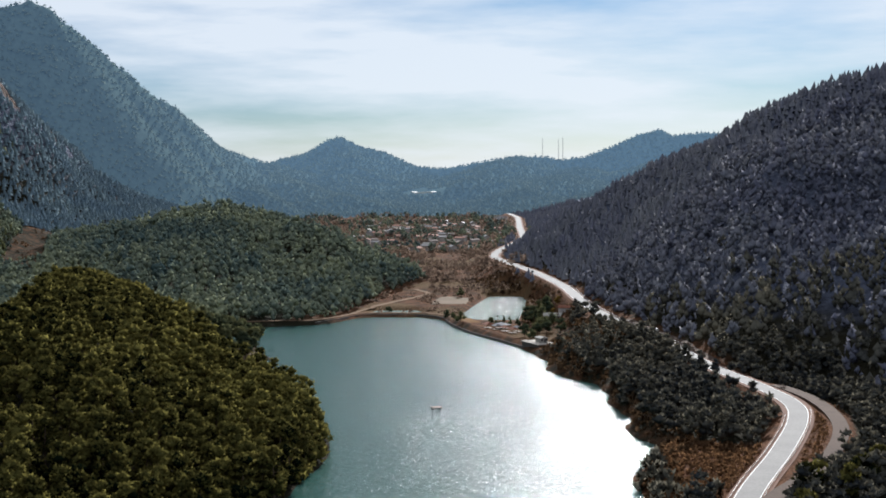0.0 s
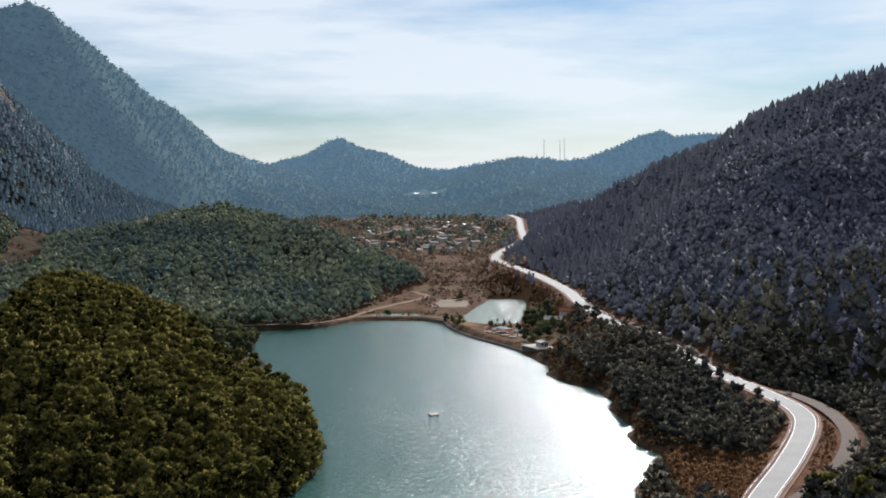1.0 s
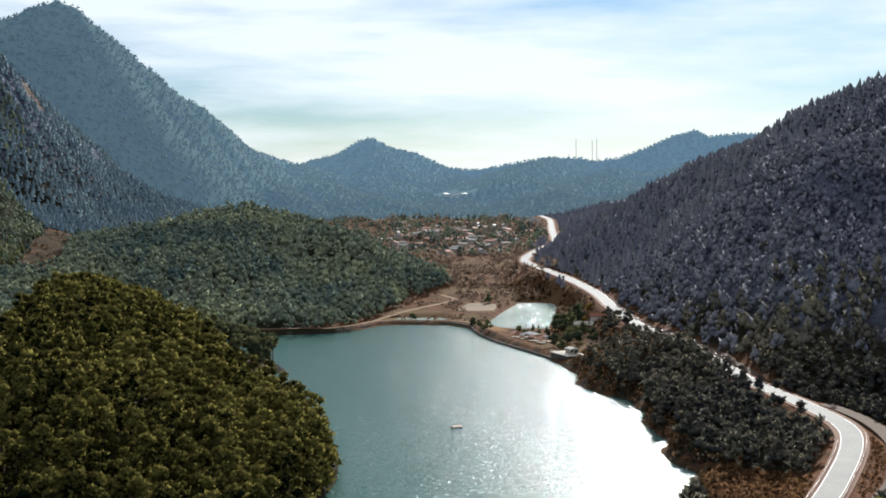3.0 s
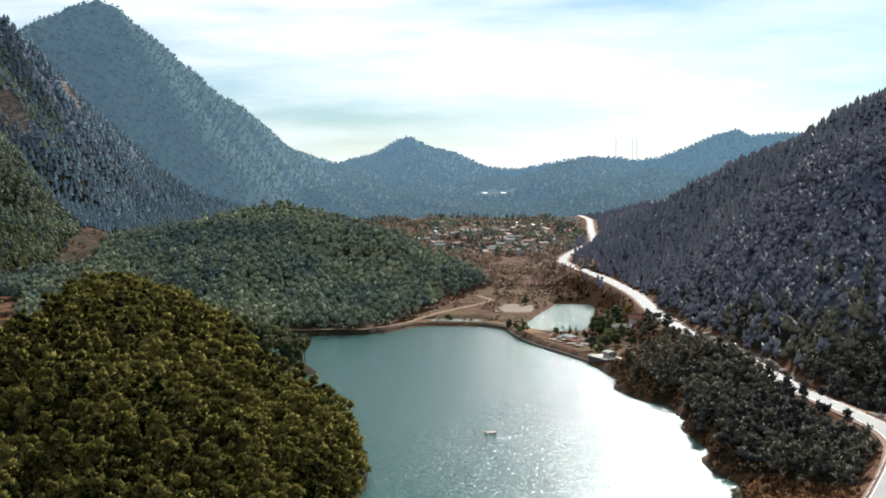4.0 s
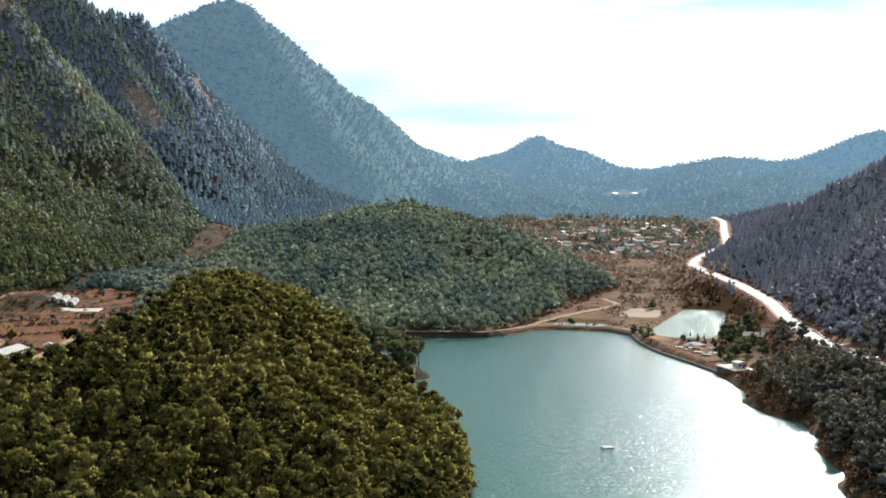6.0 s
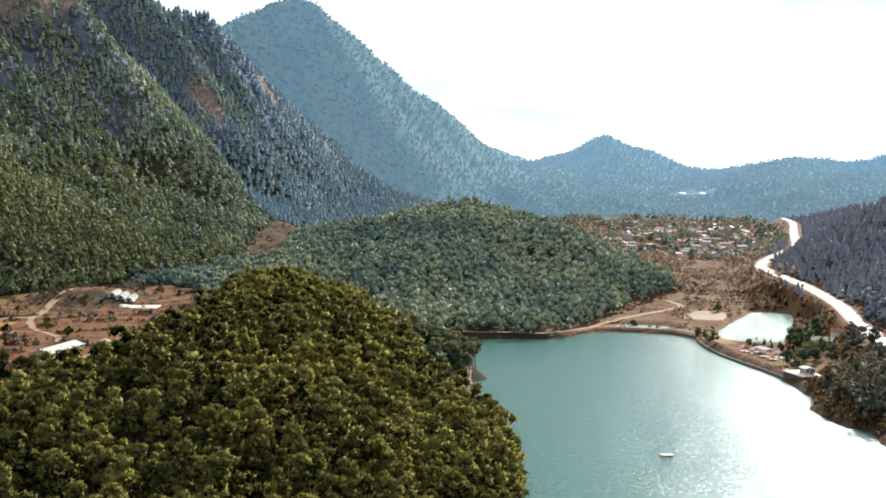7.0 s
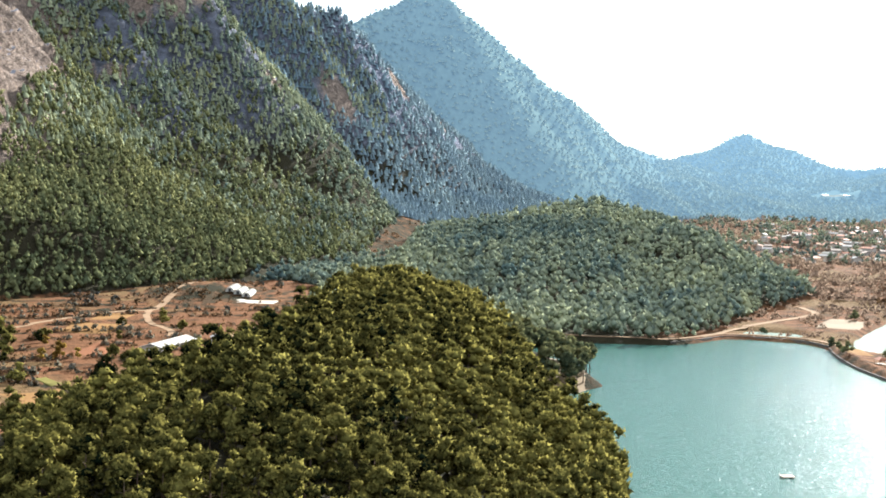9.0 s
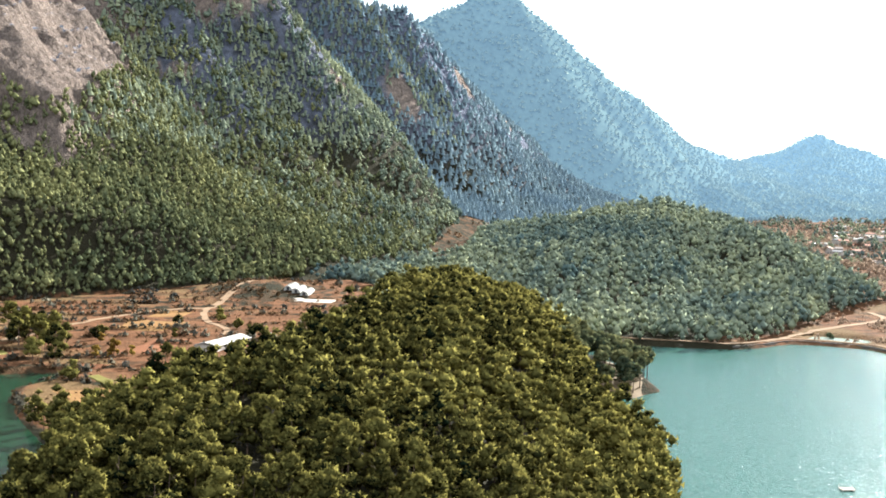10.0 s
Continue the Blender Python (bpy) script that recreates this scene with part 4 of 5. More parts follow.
# ---- single pines on the nearest slope ----
def pine(k):
    tree = thing("pine_tree", pose(0, 0, 0), "tall olive green pine with a rounded crown", "tree", "pines on the near slope")
    part("trunk", stem(bmesh.new(), 12.0, 0.28, 0.5 * math.sin(k), 6, k), BARK, tree, "brown bare trunk with limbs")
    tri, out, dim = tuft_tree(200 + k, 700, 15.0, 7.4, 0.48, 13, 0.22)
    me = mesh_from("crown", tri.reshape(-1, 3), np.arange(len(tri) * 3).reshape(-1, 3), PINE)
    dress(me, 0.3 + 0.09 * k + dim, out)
    crown = new("crown", me)
    crown.parent = tree
    return tree


def drop_tree(ob, x, y, s, turn):
    """Moves the first tree, or sets a copy, on the ground."""
    m = Matrix.Translation((x, y, float(height(x, y)) - 0.2)) @ Matrix.Rotation(turn, 4, "Z") @ Matrix.Scale(s, 4)
    return m


kinds = [pine(k) for k in range(7)]
x, y = scatter(RND, *NEAREST, 6.3)
ok = wooded(x, y) & open_woods(x, y)
spots = list(zip(x[ok], y[ok]))
random.Random(4).shuffle(spots)
rest = np.array(spots[290:])
spots = sorted(spots[:290])
for n, (px, py) in enumerate(spots):
    m = drop_tree(None, px, py, RND.uniform(0.62, 1.25), RND.uniform(0, 6.28))
    if n < len(kinds):
        kinds[n].matrix_world = m
    else:
        ob = copy_thing(kinds[n % len(kinds)], Matrix())
        ob.matrix_world = m
if len(rest):
    tagged(new("near_slope_pines", forest_mesh("near_slope_pines", np.column_stack([rest, height(rest[:, 0], rest[:, 1]) - 0.2]), MID, PINE, RND, (0.62, 1.2))),
           "olive green pines filling the near slope", "forest", kind="stuff")


# ---- shrubs and scattered trees ----
def on_riser(x, y):
    """Where the ground steps between two terraces."""
    return np.hypot(height(x + 2, y) - height(x - 2, y), height(x, y + 2) - height(x, y - 2)) > 0.5


def strew(name, rnd, zone, gap, poly, models, mat, label, keep, scale, category="shrubs", margin=0.0, more=None, clear=8.0):
    """Shrubs or loose trees inside an outline, thinned by drifting noise."""
    x, y = scatter(rnd, *zone, gap)
    ok = (signed(x, y, poly) < margin) & (signed(x, y, LAKE) > 1) & (signed(x, y, POND) > 2) & (signed(x, y, BASIN) > 2)
    d, _ = segments(x, y, [tuple(p) for p in ROAD_LINE])
    e, _ = segments(x, y, [tuple(p) for p in DAM_LINE])
    if more is not None:
        ok &= more(x, y)
    f, _ = segments(x, y, [tuple(p) for p in SIDE_LINE])
    ok &= (d > clear) & (e > 4) & (f > 4) & (vnoise(x / 28 + 5, y / 28) + 0.6 * vnoise(x / 9, y / 9) > keep)
    x, y = x[ok], y[ok]
    places = np.stack([x, y, height(x, y) - 0.15], -1)
    tagged(new(name, forest_mesh(name, places, models, mat, rnd, scale)), label, category, kind="stuff")


BUSH = [tuft_tree(120 + k, 28, 2.6, 3.4, 0.8, 5, 0.1, cores=False) for k in range(4)]
LOOSE = [tuft_tree(140 + k, 40, 8.0, 6.5, 1.2, 7, 0.2, cores=False) for k in range(4)]
R2 = np.random.RandomState(11)
strew("valley_scrub", R2, (-260, 100, 880, 2350), 5.4, VALLEY, BUSH, DRY, "brown dry scrub on the valley floor", -0.02, (0.4, 1.3), more=lambda x, y: ((y < 1700) | (vnoise(x / 6, y / 6) > 0.1)) & (np.hypot((x - 5) * 1.7, y - 962) > 27) & (segments(x, y, TRACK)[0] > 4))
strew("valley_trees", R2, (-280, 110, 1080, 2350), 11.0, VALLEY, LOOSE, DRY, "bare brown autumn trees round the village", 0.02, (0.6, 1.2), "trees", 20)
strew("village_pines", R2, (-280, 110, 1360, 2350), 14.0, VALLEY, HILL, PINE_HILL, "scattered green trees among the houses", 0.05, (0.6, 1.0), "trees", 20)
strew("farm_scrub", R2, (-545, -220, 480, 995), 3.0, FARM, BUSH, SCRUB, "dry bushes along the farm terraces", -0.22, (0.3, 1.0),
      more=lambda x, y: on_riser(x, y) & ((np.hypot(x + 395, y - 880) > 62) | (vnoise(x / 5, y / 5) > 0.22)))
strew("farm_weeds", R2, (-545, -220, 480, 995), 7.0, FARM, BUSH, SCRUB, "low dry weeds on the farm terraces", 0.1, (0.25, 0.6))
strew("farm_green_scrub", R2, (-545, -220, 480, 995), 4.0, FARM, BUSH, PINE_DARK, "dark green bushes on the farm terraces", -0.16, (0.5, 1.5), more=lambda x, y: on_riser(x, y) & (np.hypot(x + 395, y - 880) > 62))
strew("bank_bushes", R2, (56, 112, 350, 455), 4.2, BANK, BUSH, PINE_DARK, "green bushes on the red bank", -0.05, (0.8, 2.2))
strew("verge_bushes", R2, (98, 152, 348, 522), 2.0, VERGE, BUSH, RUST, "dry rusty weeds on the road verge", -0.5, (0.2, 0.6), clear=6.4)
strew("bank_grass", R2, (56, 112, 350, 455), 2.2, BANK, BUSH, RUST, "dry orange grass and weeds on the bank", -0.7, (0.35, 0.85), clear=6.4)
WHOLE = [(-700, 200), (300, 200), (300, 1100), (-700, 1100)]
strew("shore_scrub", R2, (40, 130, 380, 830), 3.2, WHOLE, BUSH, SCRUB, "dry brown scrub on the eroded lake shore", -0.35, (0.4, 1.1),
      more=lambda x, y: (signed(x, y, LAKE) < 14) & (x < road_x(y) - 6) & (signed(x, y, TERRACE) > 0))
strew("road_bank_scrub", R2, (20, 130, 640, 1250), 4.0, WHOLE, BUSH, SCRUB, "dry brown scrub on the road embankment", -0.3, (0.4, 1.2),
      more=lambda x, y: (road_x(y) - x > 7) & (road_x(y) - x < 40) & (signed(x, y, TERRACE) > 0))
strew("shore_bushes", R2, (-140, -30, 290, 745), 3.0, WHOLE, BUSH, PINE, "dark green bushes overhanging the lake shore", -0.9, (0.9, 2.2),
      more=lambda x, y: (signed(x, y, LAKE) < 9) & (signed(x, y, HEADLAND) > 0) & ((y < 585) | (signed(x, y, LAKE) < 3)))
strew("clearing_scrub", R2, (-490, -340, 1130, 1570), 7.0, CLEARING, BUSH, SCRUB, "dry bushes in the bare clearing", 0.1, (0.6, 1.3))


def lone_tree(name, x, y, tall, wide, mat, label, category, seed, conical=False, group="", low=0.3):
    """A single tree with trunk, limbs and a crown of tufts."""
    z = float(height(x, y))
    tree = thing(name, pose(x, y, z - 0.1), label, category, group)
    part("trunk", stem(bmesh.new(), tall * 0.85, tall * 0.022, 0.2, 4, seed), BARK, tree)
    tri, out, dim = tuft_tree(seed, 400, tall, wide, 0.042 * tall + 0.16, 10, 0.12 if conical else low)
    if conical:
        c = tri.mean(1)
        squeeze = np.clip(1.25 * (1 - c[:, 2] / tall), 0.12, 1)[:, None, None]
        tri = tri * np.concatenate([squeeze, squeeze, np.ones_like(squeeze)], -1)
    me = mesh_from("crown", tri.reshape(-1, 3), np.arange(len(tri) * 3).reshape(-1, 3), mat)
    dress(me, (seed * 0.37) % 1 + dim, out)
    crown = new("crown", me)
    crown.parent = tree
    return tree


for k, (x, y, t, w) in enumerate([(-280, 575, 14, 10), (-292, 612, 9, 7), (-409, 675, 11, 7), (-415, 662, 12, 6), (-426, 664, 14, 7), (-384, 636, 8, 6),
                                  (-379, 646, 10, 7), (-398, 652, 9, 7), (-345, 606, 5, 5), (-411, 645, 9, 6), (-436, 672, 12, 7), (-421, 681, 10, 6),
                                  (-401, 650, 12, 7), (-393, 645, 13, 8), (-374, 631, 12, 8), (-367, 627, 9, 7), (-372, 612, 9, 8), (-357, 609, 8, 6), (-331, 585, 5, 6), (-384, 676, 5, 6), (-403, 640, 13, 8), (-412, 655, 13, 8),
                                  (-374, 737, 6, 5), (-288, 616, 9, 7), (-371, 775, 6, 5), (-318, 640, 7, 6), (-390, 690, 4, 5), (-362, 762, 4, 5), (-352, 700, 4, 4), (-340, 745, 5, 5)]):
    lone_tree("farm_tree", x, y, t * 1.3, w * 1.15, PINE, "green tree standing on the farm terraces", "tree", 300 + k, group="trees on the farm")
for k, (x, y, t) in enumerate([(-344, 636, 10), (-350, 630, 7), (-338, 642, 6), (-375, 668, 6)]):
    lone_tree("autumn_tree", x, y, t, t * 0.6, AUTUMN, "yellow autumn tree beside the fields", "tree", 330 + k, group="autumn trees")
for k, (x, y) in enumerate([(29.6, 818), (33.7, 814), (37.4, 812), (41.0, 808), (46.1, 806)]):
    lone_tree("small_conifer", x, y, 7.5, 4.2, PINE_MID, "small pointed conifer in a row by the pond", "tree", 340 + k, True, "conifers by the pond")
for k, (x, y, t, w) in enumerate([(1.7, 858, 6, 5), (5.5, 840, 6, 5), (10, 824, 7, 6), (46.7, 752, 8, 6), (49.4, 737, 7, 6), (54, 748, 8, 6), (56, 805, 13, 9),
                                  (60, 790, 14, 9), (53, 815, 12, 8), (64, 778, 12, 8), (57, 770, 9, 7), (66, 830, 13, 9), (62, 850, 12, 8), (60, 756, 9, 7),
                                  (68, 745, 9, 7), (12, 985, 7, 6), (-40, 920, 5, 5), (70, 870, 10, 7), (72, 900, 10, 7)]):
    lone_tree("shore_tree", x, y, t, w, PINE_MID, "dark green round tree near the dam", "tree", 360 + k, group="trees near the dam")
for k, (x, y, t) in enumerate([(72, 842, 7), (76, 835, 6), (66, 812, 5), (77, 868, 6)]):
    lone_tree("orange_tree", x, y, t, t * 0.8, AUTUMN, "orange autumn tree beside the lakeside houses", "tree", 390 + k, group="autumn trees")
for k, (x, y, t, w) in enumerate([(100, 352, 13, 9), (108, 340, 14, 9), (106, 362, 10, 7), (116, 352, 13, 9), (124, 366, 12, 8), (96, 338, 11, 8)]):
    lone_tree("roadside_pine", x, y, t, w, PINE, "dark pine standing close to the old road", "tree", 400 + k, group="pines by the old road")


R5 = np.random.RandomState(9)
x, y = scatter(R5, -146, -84, 642, 738, 7.4)
ok = (signed(x, y, HEADLAND) < 0) & (signed(x, y, LAKE) > 0.8)
for k, (px, py) in enumerate(zip(x[ok], y[ok])):
    lone_tree("headland_pine", float(px), float(py), R5.uniform(12, 16), R5.uniform(6.5, 8.5), PINE_MID, "tall pine with a bare trunk on the sandy headland", "tree", 430 + k,
              group="pines on the headland", low=0.58)


# ---- fields ----
PLOUGHED = plain("ploughed_soil", (0.165, 0.072, 0.038), 0.95, 0.5, 0.35, bump=0.5, spec=0.03)
STRAW = plain("straw_field", (0.19, 0.105, 0.043), 0.95, 0.3, 0.3, spec=0.03)
CROP = plain("green_crop", (0.13, 0.115, 0.035), 0.9, 0.6, 0.3, spec=0.03)
PALE_EARTH = plain("pale_bare_earth", (0.16, 0.11, 0.062), 0.95, 0.4, 0.25)
CONCRETE = plain("concrete", (0.42, 0.37, 0.31), 0.9, 0.5, 0.2)


def field(name, x, y, w, d, turn, mat, label, lift=0.22, category="field"):
    """A plot that lies on the ground, with an uneven outline."""
    n = 14
    u, v = np.meshgrid(np.linspace(-0.5, 0.5, n), np.linspace(-0.5, 0.5, n))
    wob = 1 + 0.12 * np.sin(7 * u + x) * np.cos(5 * v + y)
    gx, gy = u * w * wob, v * d * wob
    c, q = math.cos(radians(turn)), math.sin(radians(turn))
    px, py = x + gx * c - gy * q, y + gx * q + gy * c
    z = height(px, py) + lift
    z = np.where((np.abs(u) > 0.49) | (np.abs(v) > 0.49), z - 0.5, z)
    idx = np.arange(n * n).reshape(n, n)
    f = np.stack([idx[:-1, :-1], idx[:-1, 1:], idx[1:, 1:], idx[1:, :-1]], -1).reshape(-1, 4)
    tagged(new(name, mesh_from(name, np.stack([px, py, z], -1).reshape(-1, 3), f, mat, True)), label, category, kind="structure")


field("ploughed_field", -347, 675, 20, 52, 8, PLOUGHED, "ploughed orange-brown field by the hall")
field("ploughed_field", -342, 613, 18, 9, 10, PLOUGHED, "small red-brown plot by the inlet")
field("straw_field", -296, 556, 46, 26, -40, STRAW, "dry straw-coloured field above the water")
field("straw_field", -388, 730, 34, 40, 15, STRAW, "dry terrace with stubble")
field("straw_field", -402, 772, 22, 28, 15, STRAW, "dry terrace with stubble below the track")
field("crop_field", -404, 616, 22, 12, 30, CROP, "small bright green plot")
field("crop_field", -318, 590, 24, 6, -35, CROP, "thin green strip in the field")
field("earth_pad", 5, 962, 26, 50, -8, PALE_EARTH, "bare tan earth pad beside the pond", category="ground")
field("earth_pad", 14, 842, 14, 30, 14, STRAW, "tan grass by the dam end", category="ground")
field("headland_clearing", -113, 690, 26, 66, 8, PALE_EARTH, "trodden pale earth under the headland pines", 0.12, "ground")
field("yard", -356, 868, 26, 11, 20, CONCRETE, "pale concrete yard beside the tunnels", 0.3, "yard")


# ---- buildings ----
def house(name, w, d, h, roof, rise, wall_mat, roof_mat, label, category="house", group="", doors=True):
    """Walls, an overhanging gable roof along y, a door and windows set into the front and the sides."""
    ob = thing(name, pose(0, 0, 0), label, category, group)
    part("wall", box(bmesh.new(), 0, 0, -1.5, w, d, h + 1.5), wall_mat, ob)
    bm = bmesh.new()
    o = 0.5
    prof = [(-w / 2 - o, h - 0.15), (0, h + rise), (w / 2 + o, h - 0.15), (w / 2 + o, h - 0.4), (0, h + rise - 0.28), (-w / 2 - o, h - 0.4)]
    ends = [[bm.verts.new((px, s * (d / 2 + o), pz)) for px, pz in prof] for s in (-1, 1)]
    for k in range(6):
        bm.faces.new((ends[0][k], ends[0][(k + 1) % 6], ends[1][(k + 1) % 6], ends[1][k]))
    bm.faces.new(ends[0][:3] + ends[0][3:]), bm.faces.new((ends[1][:3] + ends[1][3:])[::-1])
    bmesh.ops.recalc_face_normals(bm, faces=bm.faces[:])
    part("roof", bm, roof_mat, ob)
    bm = bmesh.new()
    bm.faces.new([bm.verts.new(v) for v in ((-w / 2, -d / 2 + 0.01, h - 0.2), (w / 2, -d / 2 + 0.01, h - 0.2), (0, -d / 2 + 0.01, h + rise - 0.3))])
    bmesh.ops.solidify(bm, geom=bm.faces[:], thickness=0.2)
    part("gable", bm, wall_mat, ob)
    if doors:
        part("door", box(bmesh.new(), w * 0.1, -d / 2, 0, 1.0, 0.12, 2.05), DARK, ob)
        for s in (-0.32, 0.36):
            part("window", box(bmesh.new(), w * s, -d / 2, 1.0, 1.2, 0.12, 1.2), DARK, ob)
        for s in (-0.25, 0.25):
            part("window", box(bmesh.new(), w / 2, d * s, 1.0, 0.12, 1.2, 1.2), DARK, ob)
    return ob


def stand(ob, x, y, turn, sink=0.1):
    ob.matrix_world = pose(x, y, float(height(x, y)) - sink, 0, 0, turn)
    return ob


hall = stand(house("farm_hall", 12, 38, 2.2, "gable", 1.6, PLASTER, HALL_ROOF, "long farm hall with a pale sheet roof", "hall", doors=False), -318, 692, 3)
for k in range(6):
    part("opening", box(bmesh.new(), 6.0, -15 + 6.0 * k, 0.7, 0.14, 3.6, 1.2), DARK, hall)
for k, (dx, dy) in enumerate(((-386, 893), (-379, 891), (-372, 889))):
    bm = bmesh.new()
    prof = [(2.9 * math.cos(a), 3.0 * math.sin(a)) for a in np.linspace(0, math.pi, 11)]
    rows = [[bm.verts.new((p, s, q)) for p, q in prof] for s in np.linspace(-14, 14, 8)]
    for a, b in zip(rows, rows[1:]):
        for j in range(10):
            bm.faces.new((a[j], a[j + 1], b[j + 1], b[j]))
    bm.faces.new(rows[0]), bm.faces.new(rows[-1][::-1])
    bmesh.ops.recalc_face_normals(bm, faces=bm.faces[:])
    tun = thing("polytunnel", pose(dx, dy, float(height(dx, dy)) - 0.2, 0, 0, 18), "white plastic growing tunnel on the terrace", "greenhouse", "tunnels")
    part("cover", bm, WHITE_SHEET, tun)
    part("door", box(bmesh.new(), 0, -14.0, 0.2, 1.8, 0.14, 2.0), DARK, tun)
    for s in (-9.3, -4.7, 0, 4.7, 9.3):
        bm = bmesh.new()
        for p, q in zip(prof, prof[1:]):
            box(bm, (p[0] + q[0]) / 2, s, (p[1] + q[1]) / 2, abs(p[0] - q[0]) + 0.12, 0.12, abs(p[1] - q[1]) * 0.6 + 0.08)
        part("hoop", bm, STEEL, tun)
stand(house("farm_shed", 5, 7, 2.6, "gable", 1.0, PLASTER, GREY_ROOF, "small plastered farm shed by the terraces", "shed"), -304, 716, 30)

# village
R3 = random.Random(21)
ROOFS = [TILE, GREY_ROOF, OLD_ROOF, TILE, WHITE_SHEET, GREY_ROOF, OLD_ROOF, TILE]
protos = []
for k in range(8):
    w, d = 7 + 1.1 * (k % 4), 9 + 1.3 * (k % 5)
    roof = ROOFS[k]
    word = {TILE: "red tiled", WHITE_SHEET: "pale sheet", GREY_ROOF: "grey sheet", OLD_ROOF: "weathered brown"}[roof]
    protos.append(house("village_house", w, d, 3.0 + 2.8 * (k % 2), "gable", 1.6, PLASTER, roof,
                        ("two-storey" if k % 2 else "low") + " plastered village house with a " + word + " roof", "house", "village houses"))
placed = []
HOMES = [(-60, 1400), (-120, 1560), (-140, 1750), (-120, 2050), (-60, 2160), (30, 2100), (80, 1900), (78, 1650), (62, 1480), (20, 1380)]
n = 0
while n < 105:
    x, y = R3.uniform(-150, 90), R3.uniform(1370, 2180)
    a = np.array([x]), np.array([y])
    if signed(*a, HOMES)[0] > 0 or segments(*a, [tuple(p) for p in ROAD_LINE])[0][0] < 16 or any(math.hypot(x - p, y - q) < 15 for p, q in placed):
        continue
    placed.append((x, y))
    m = pose(x, y, float(height(x, y)) - 0.1, 0, 0, R3.choice((0, 90, 20, 110, -25, 65)) + R3.uniform(-12, 12))
    if n < len(protos):
        protos[n].matrix_world = m
    else:
        copy_thing(protos[n % len(protos)], Matrix()).matrix_world = m
    n += 1
for x, y, w, d, turn in ((-64, 1890, 9, 36, 88), (-122, 2140, 9, 22, 85), (-76, 1795, 9, 14, 80), (4, 1700, 8, 20, 84), (24, 1742, 8, 22, 82), (44, 1785, 8, 24, 80), (-30, 1420, 9, 13, 60)):
    stand(house("long_hall", w, d, 4.0, "gable", 1.6, PLASTER, WHITE_SHEET, "long hall with a bright pale roof in the village", "hall", "village halls"), x, y, turn)

# lakeside houses, terrace and landing stage
stand(house("lakeside_house", 7, 11, 3.2, "gable", 1.6, PLASTER, WHITE_SHEET, "lakeside house with a pale sheet roof", "house"), 68, 806, 70)
stand(house("lakeside_house", 5, 7, 3.0, "gable", 1.3, PLASTER, TILE, "small lakeside house with a red tiled roof", "house"), 76, 812, 75)


def pavilion(x, y, turn, w, d, roof_mat, label):
    ob = thing("pavilion", pose(x, y, float(height(x, y)), 0, 0, turn), label, "pavilion", "pavilions on the terrace")
    part("floor", box(bmesh.new(), 0, 0, -0.6, w, d, 0.75), WOOD, ob)
    for sx in (-1, 1):
        for sy in (-1, 1):
            part("post", box(bmesh.new(), sx * (w / 2 - 0.2), sy * (d / 2 - 0.2), 0.15, 0.16, 0.16, 2.4), WOOD, ob)
    bm = bmesh.new()
    r = [bm.verts.new(v) for v in ((-w / 2 - 0.5, -d / 2 - 0.5, 2.4), (w / 2 + 0.5, -d / 2 - 0.5, 2.4), (w / 2 + 0.5, d / 2 + 0.5, 2.4), (-w / 2 - 0.5, d / 2 + 0.5, 2.4))]
    a, b = bm.verts.new((0, -d / 4, 3.6)), bm.verts.new((0, d / 4, 3.6))
    for f in ((r[0], r[1], a), (r[1], r[2], b, a), (r[2], r[3], b), (r[3], r[0], a, b), (r[3], r[2], r[1], r[0])):
        bm.faces.new(f)
    part("roof", bm, roof_mat, ob)


for x, y, t, w, d, m in ((27, 800, 20, 4, 6, TILE), (32, 790, 25, 4, 5, GREY_ROOF), (37, 780, 30, 4, 6, TILE), (41, 770, 35, 4, 5, TILE), (36, 796, 30, 6, 9, GREY_ROOF), (44, 778, 35, 4, 5, GREY_ROOF)):
    pavilion(x, y, t, w, d, m, "open wooden pavilion with a hipped roof on the terrace")
stage = thing("landing_stage", pose(52, 716, 2.6, 0, 0, 25), "concrete landing terrace built out over the water", "terrace")
part("deck", box(bmesh.new(), 0, 0, 1.1, 11, 20, 0.5, 0.05), CONCRETE, stage)
for sx in (-4.6, 0, 4.6):
    for sy in (-9, -3, 3, 9):
        part("pier", box(bmesh.new(), sx, sy, -8, 0.5, 0.5, 9.1), CONCRETE, stage)
for sy in np.linspace(-9.6, 9.6, 12):
    part("post", box(bmesh.new(), -5.3, float(sy), 1.6, 0.08, 0.08, 1.0), STEEL, stage)
part("retaining_wall", box(bmesh.new(), -4.9, 0, -6, 0.4, 18.6, 7.1), STONE, stage, "dark stone retaining wall")
part("rail", box(bmesh.new(), -5.3, 0, 2.6, 0.1, 19.6, 0.08), STEEL, stage)
kiosk = house("kiosk", 4.5, 6, 2.8, "gable", 0.5, WHITE_SHEET, WHITE_SHEET, "small white kiosk on the landing terrace", "kiosk")
kiosk.matrix_world = pose(54, 715, 4.2, 0, 0, 25)

# dam face of laid stones
wall = tagged(new("dam_wall"), "low stone dam wall along the lake edge", "dam", kind="structure")
stones = []
for k in range(4):
    bm = box(bmesh.new(), 0, 0, 0, 1.9, 0.9, 0.8, 0.12)
    for v in bm.verts:
        v.co += 0.1 * noise.noise_vector(v.co * 1.7 + Vector((k * 5, 0, 0)))
    me = bpy.data.meshes.new("stone")
    bm.to_mesh(me)
    bm.free()
    me.materials.append(STONE)
    stones.append(me)
R4 = random.Random(5)


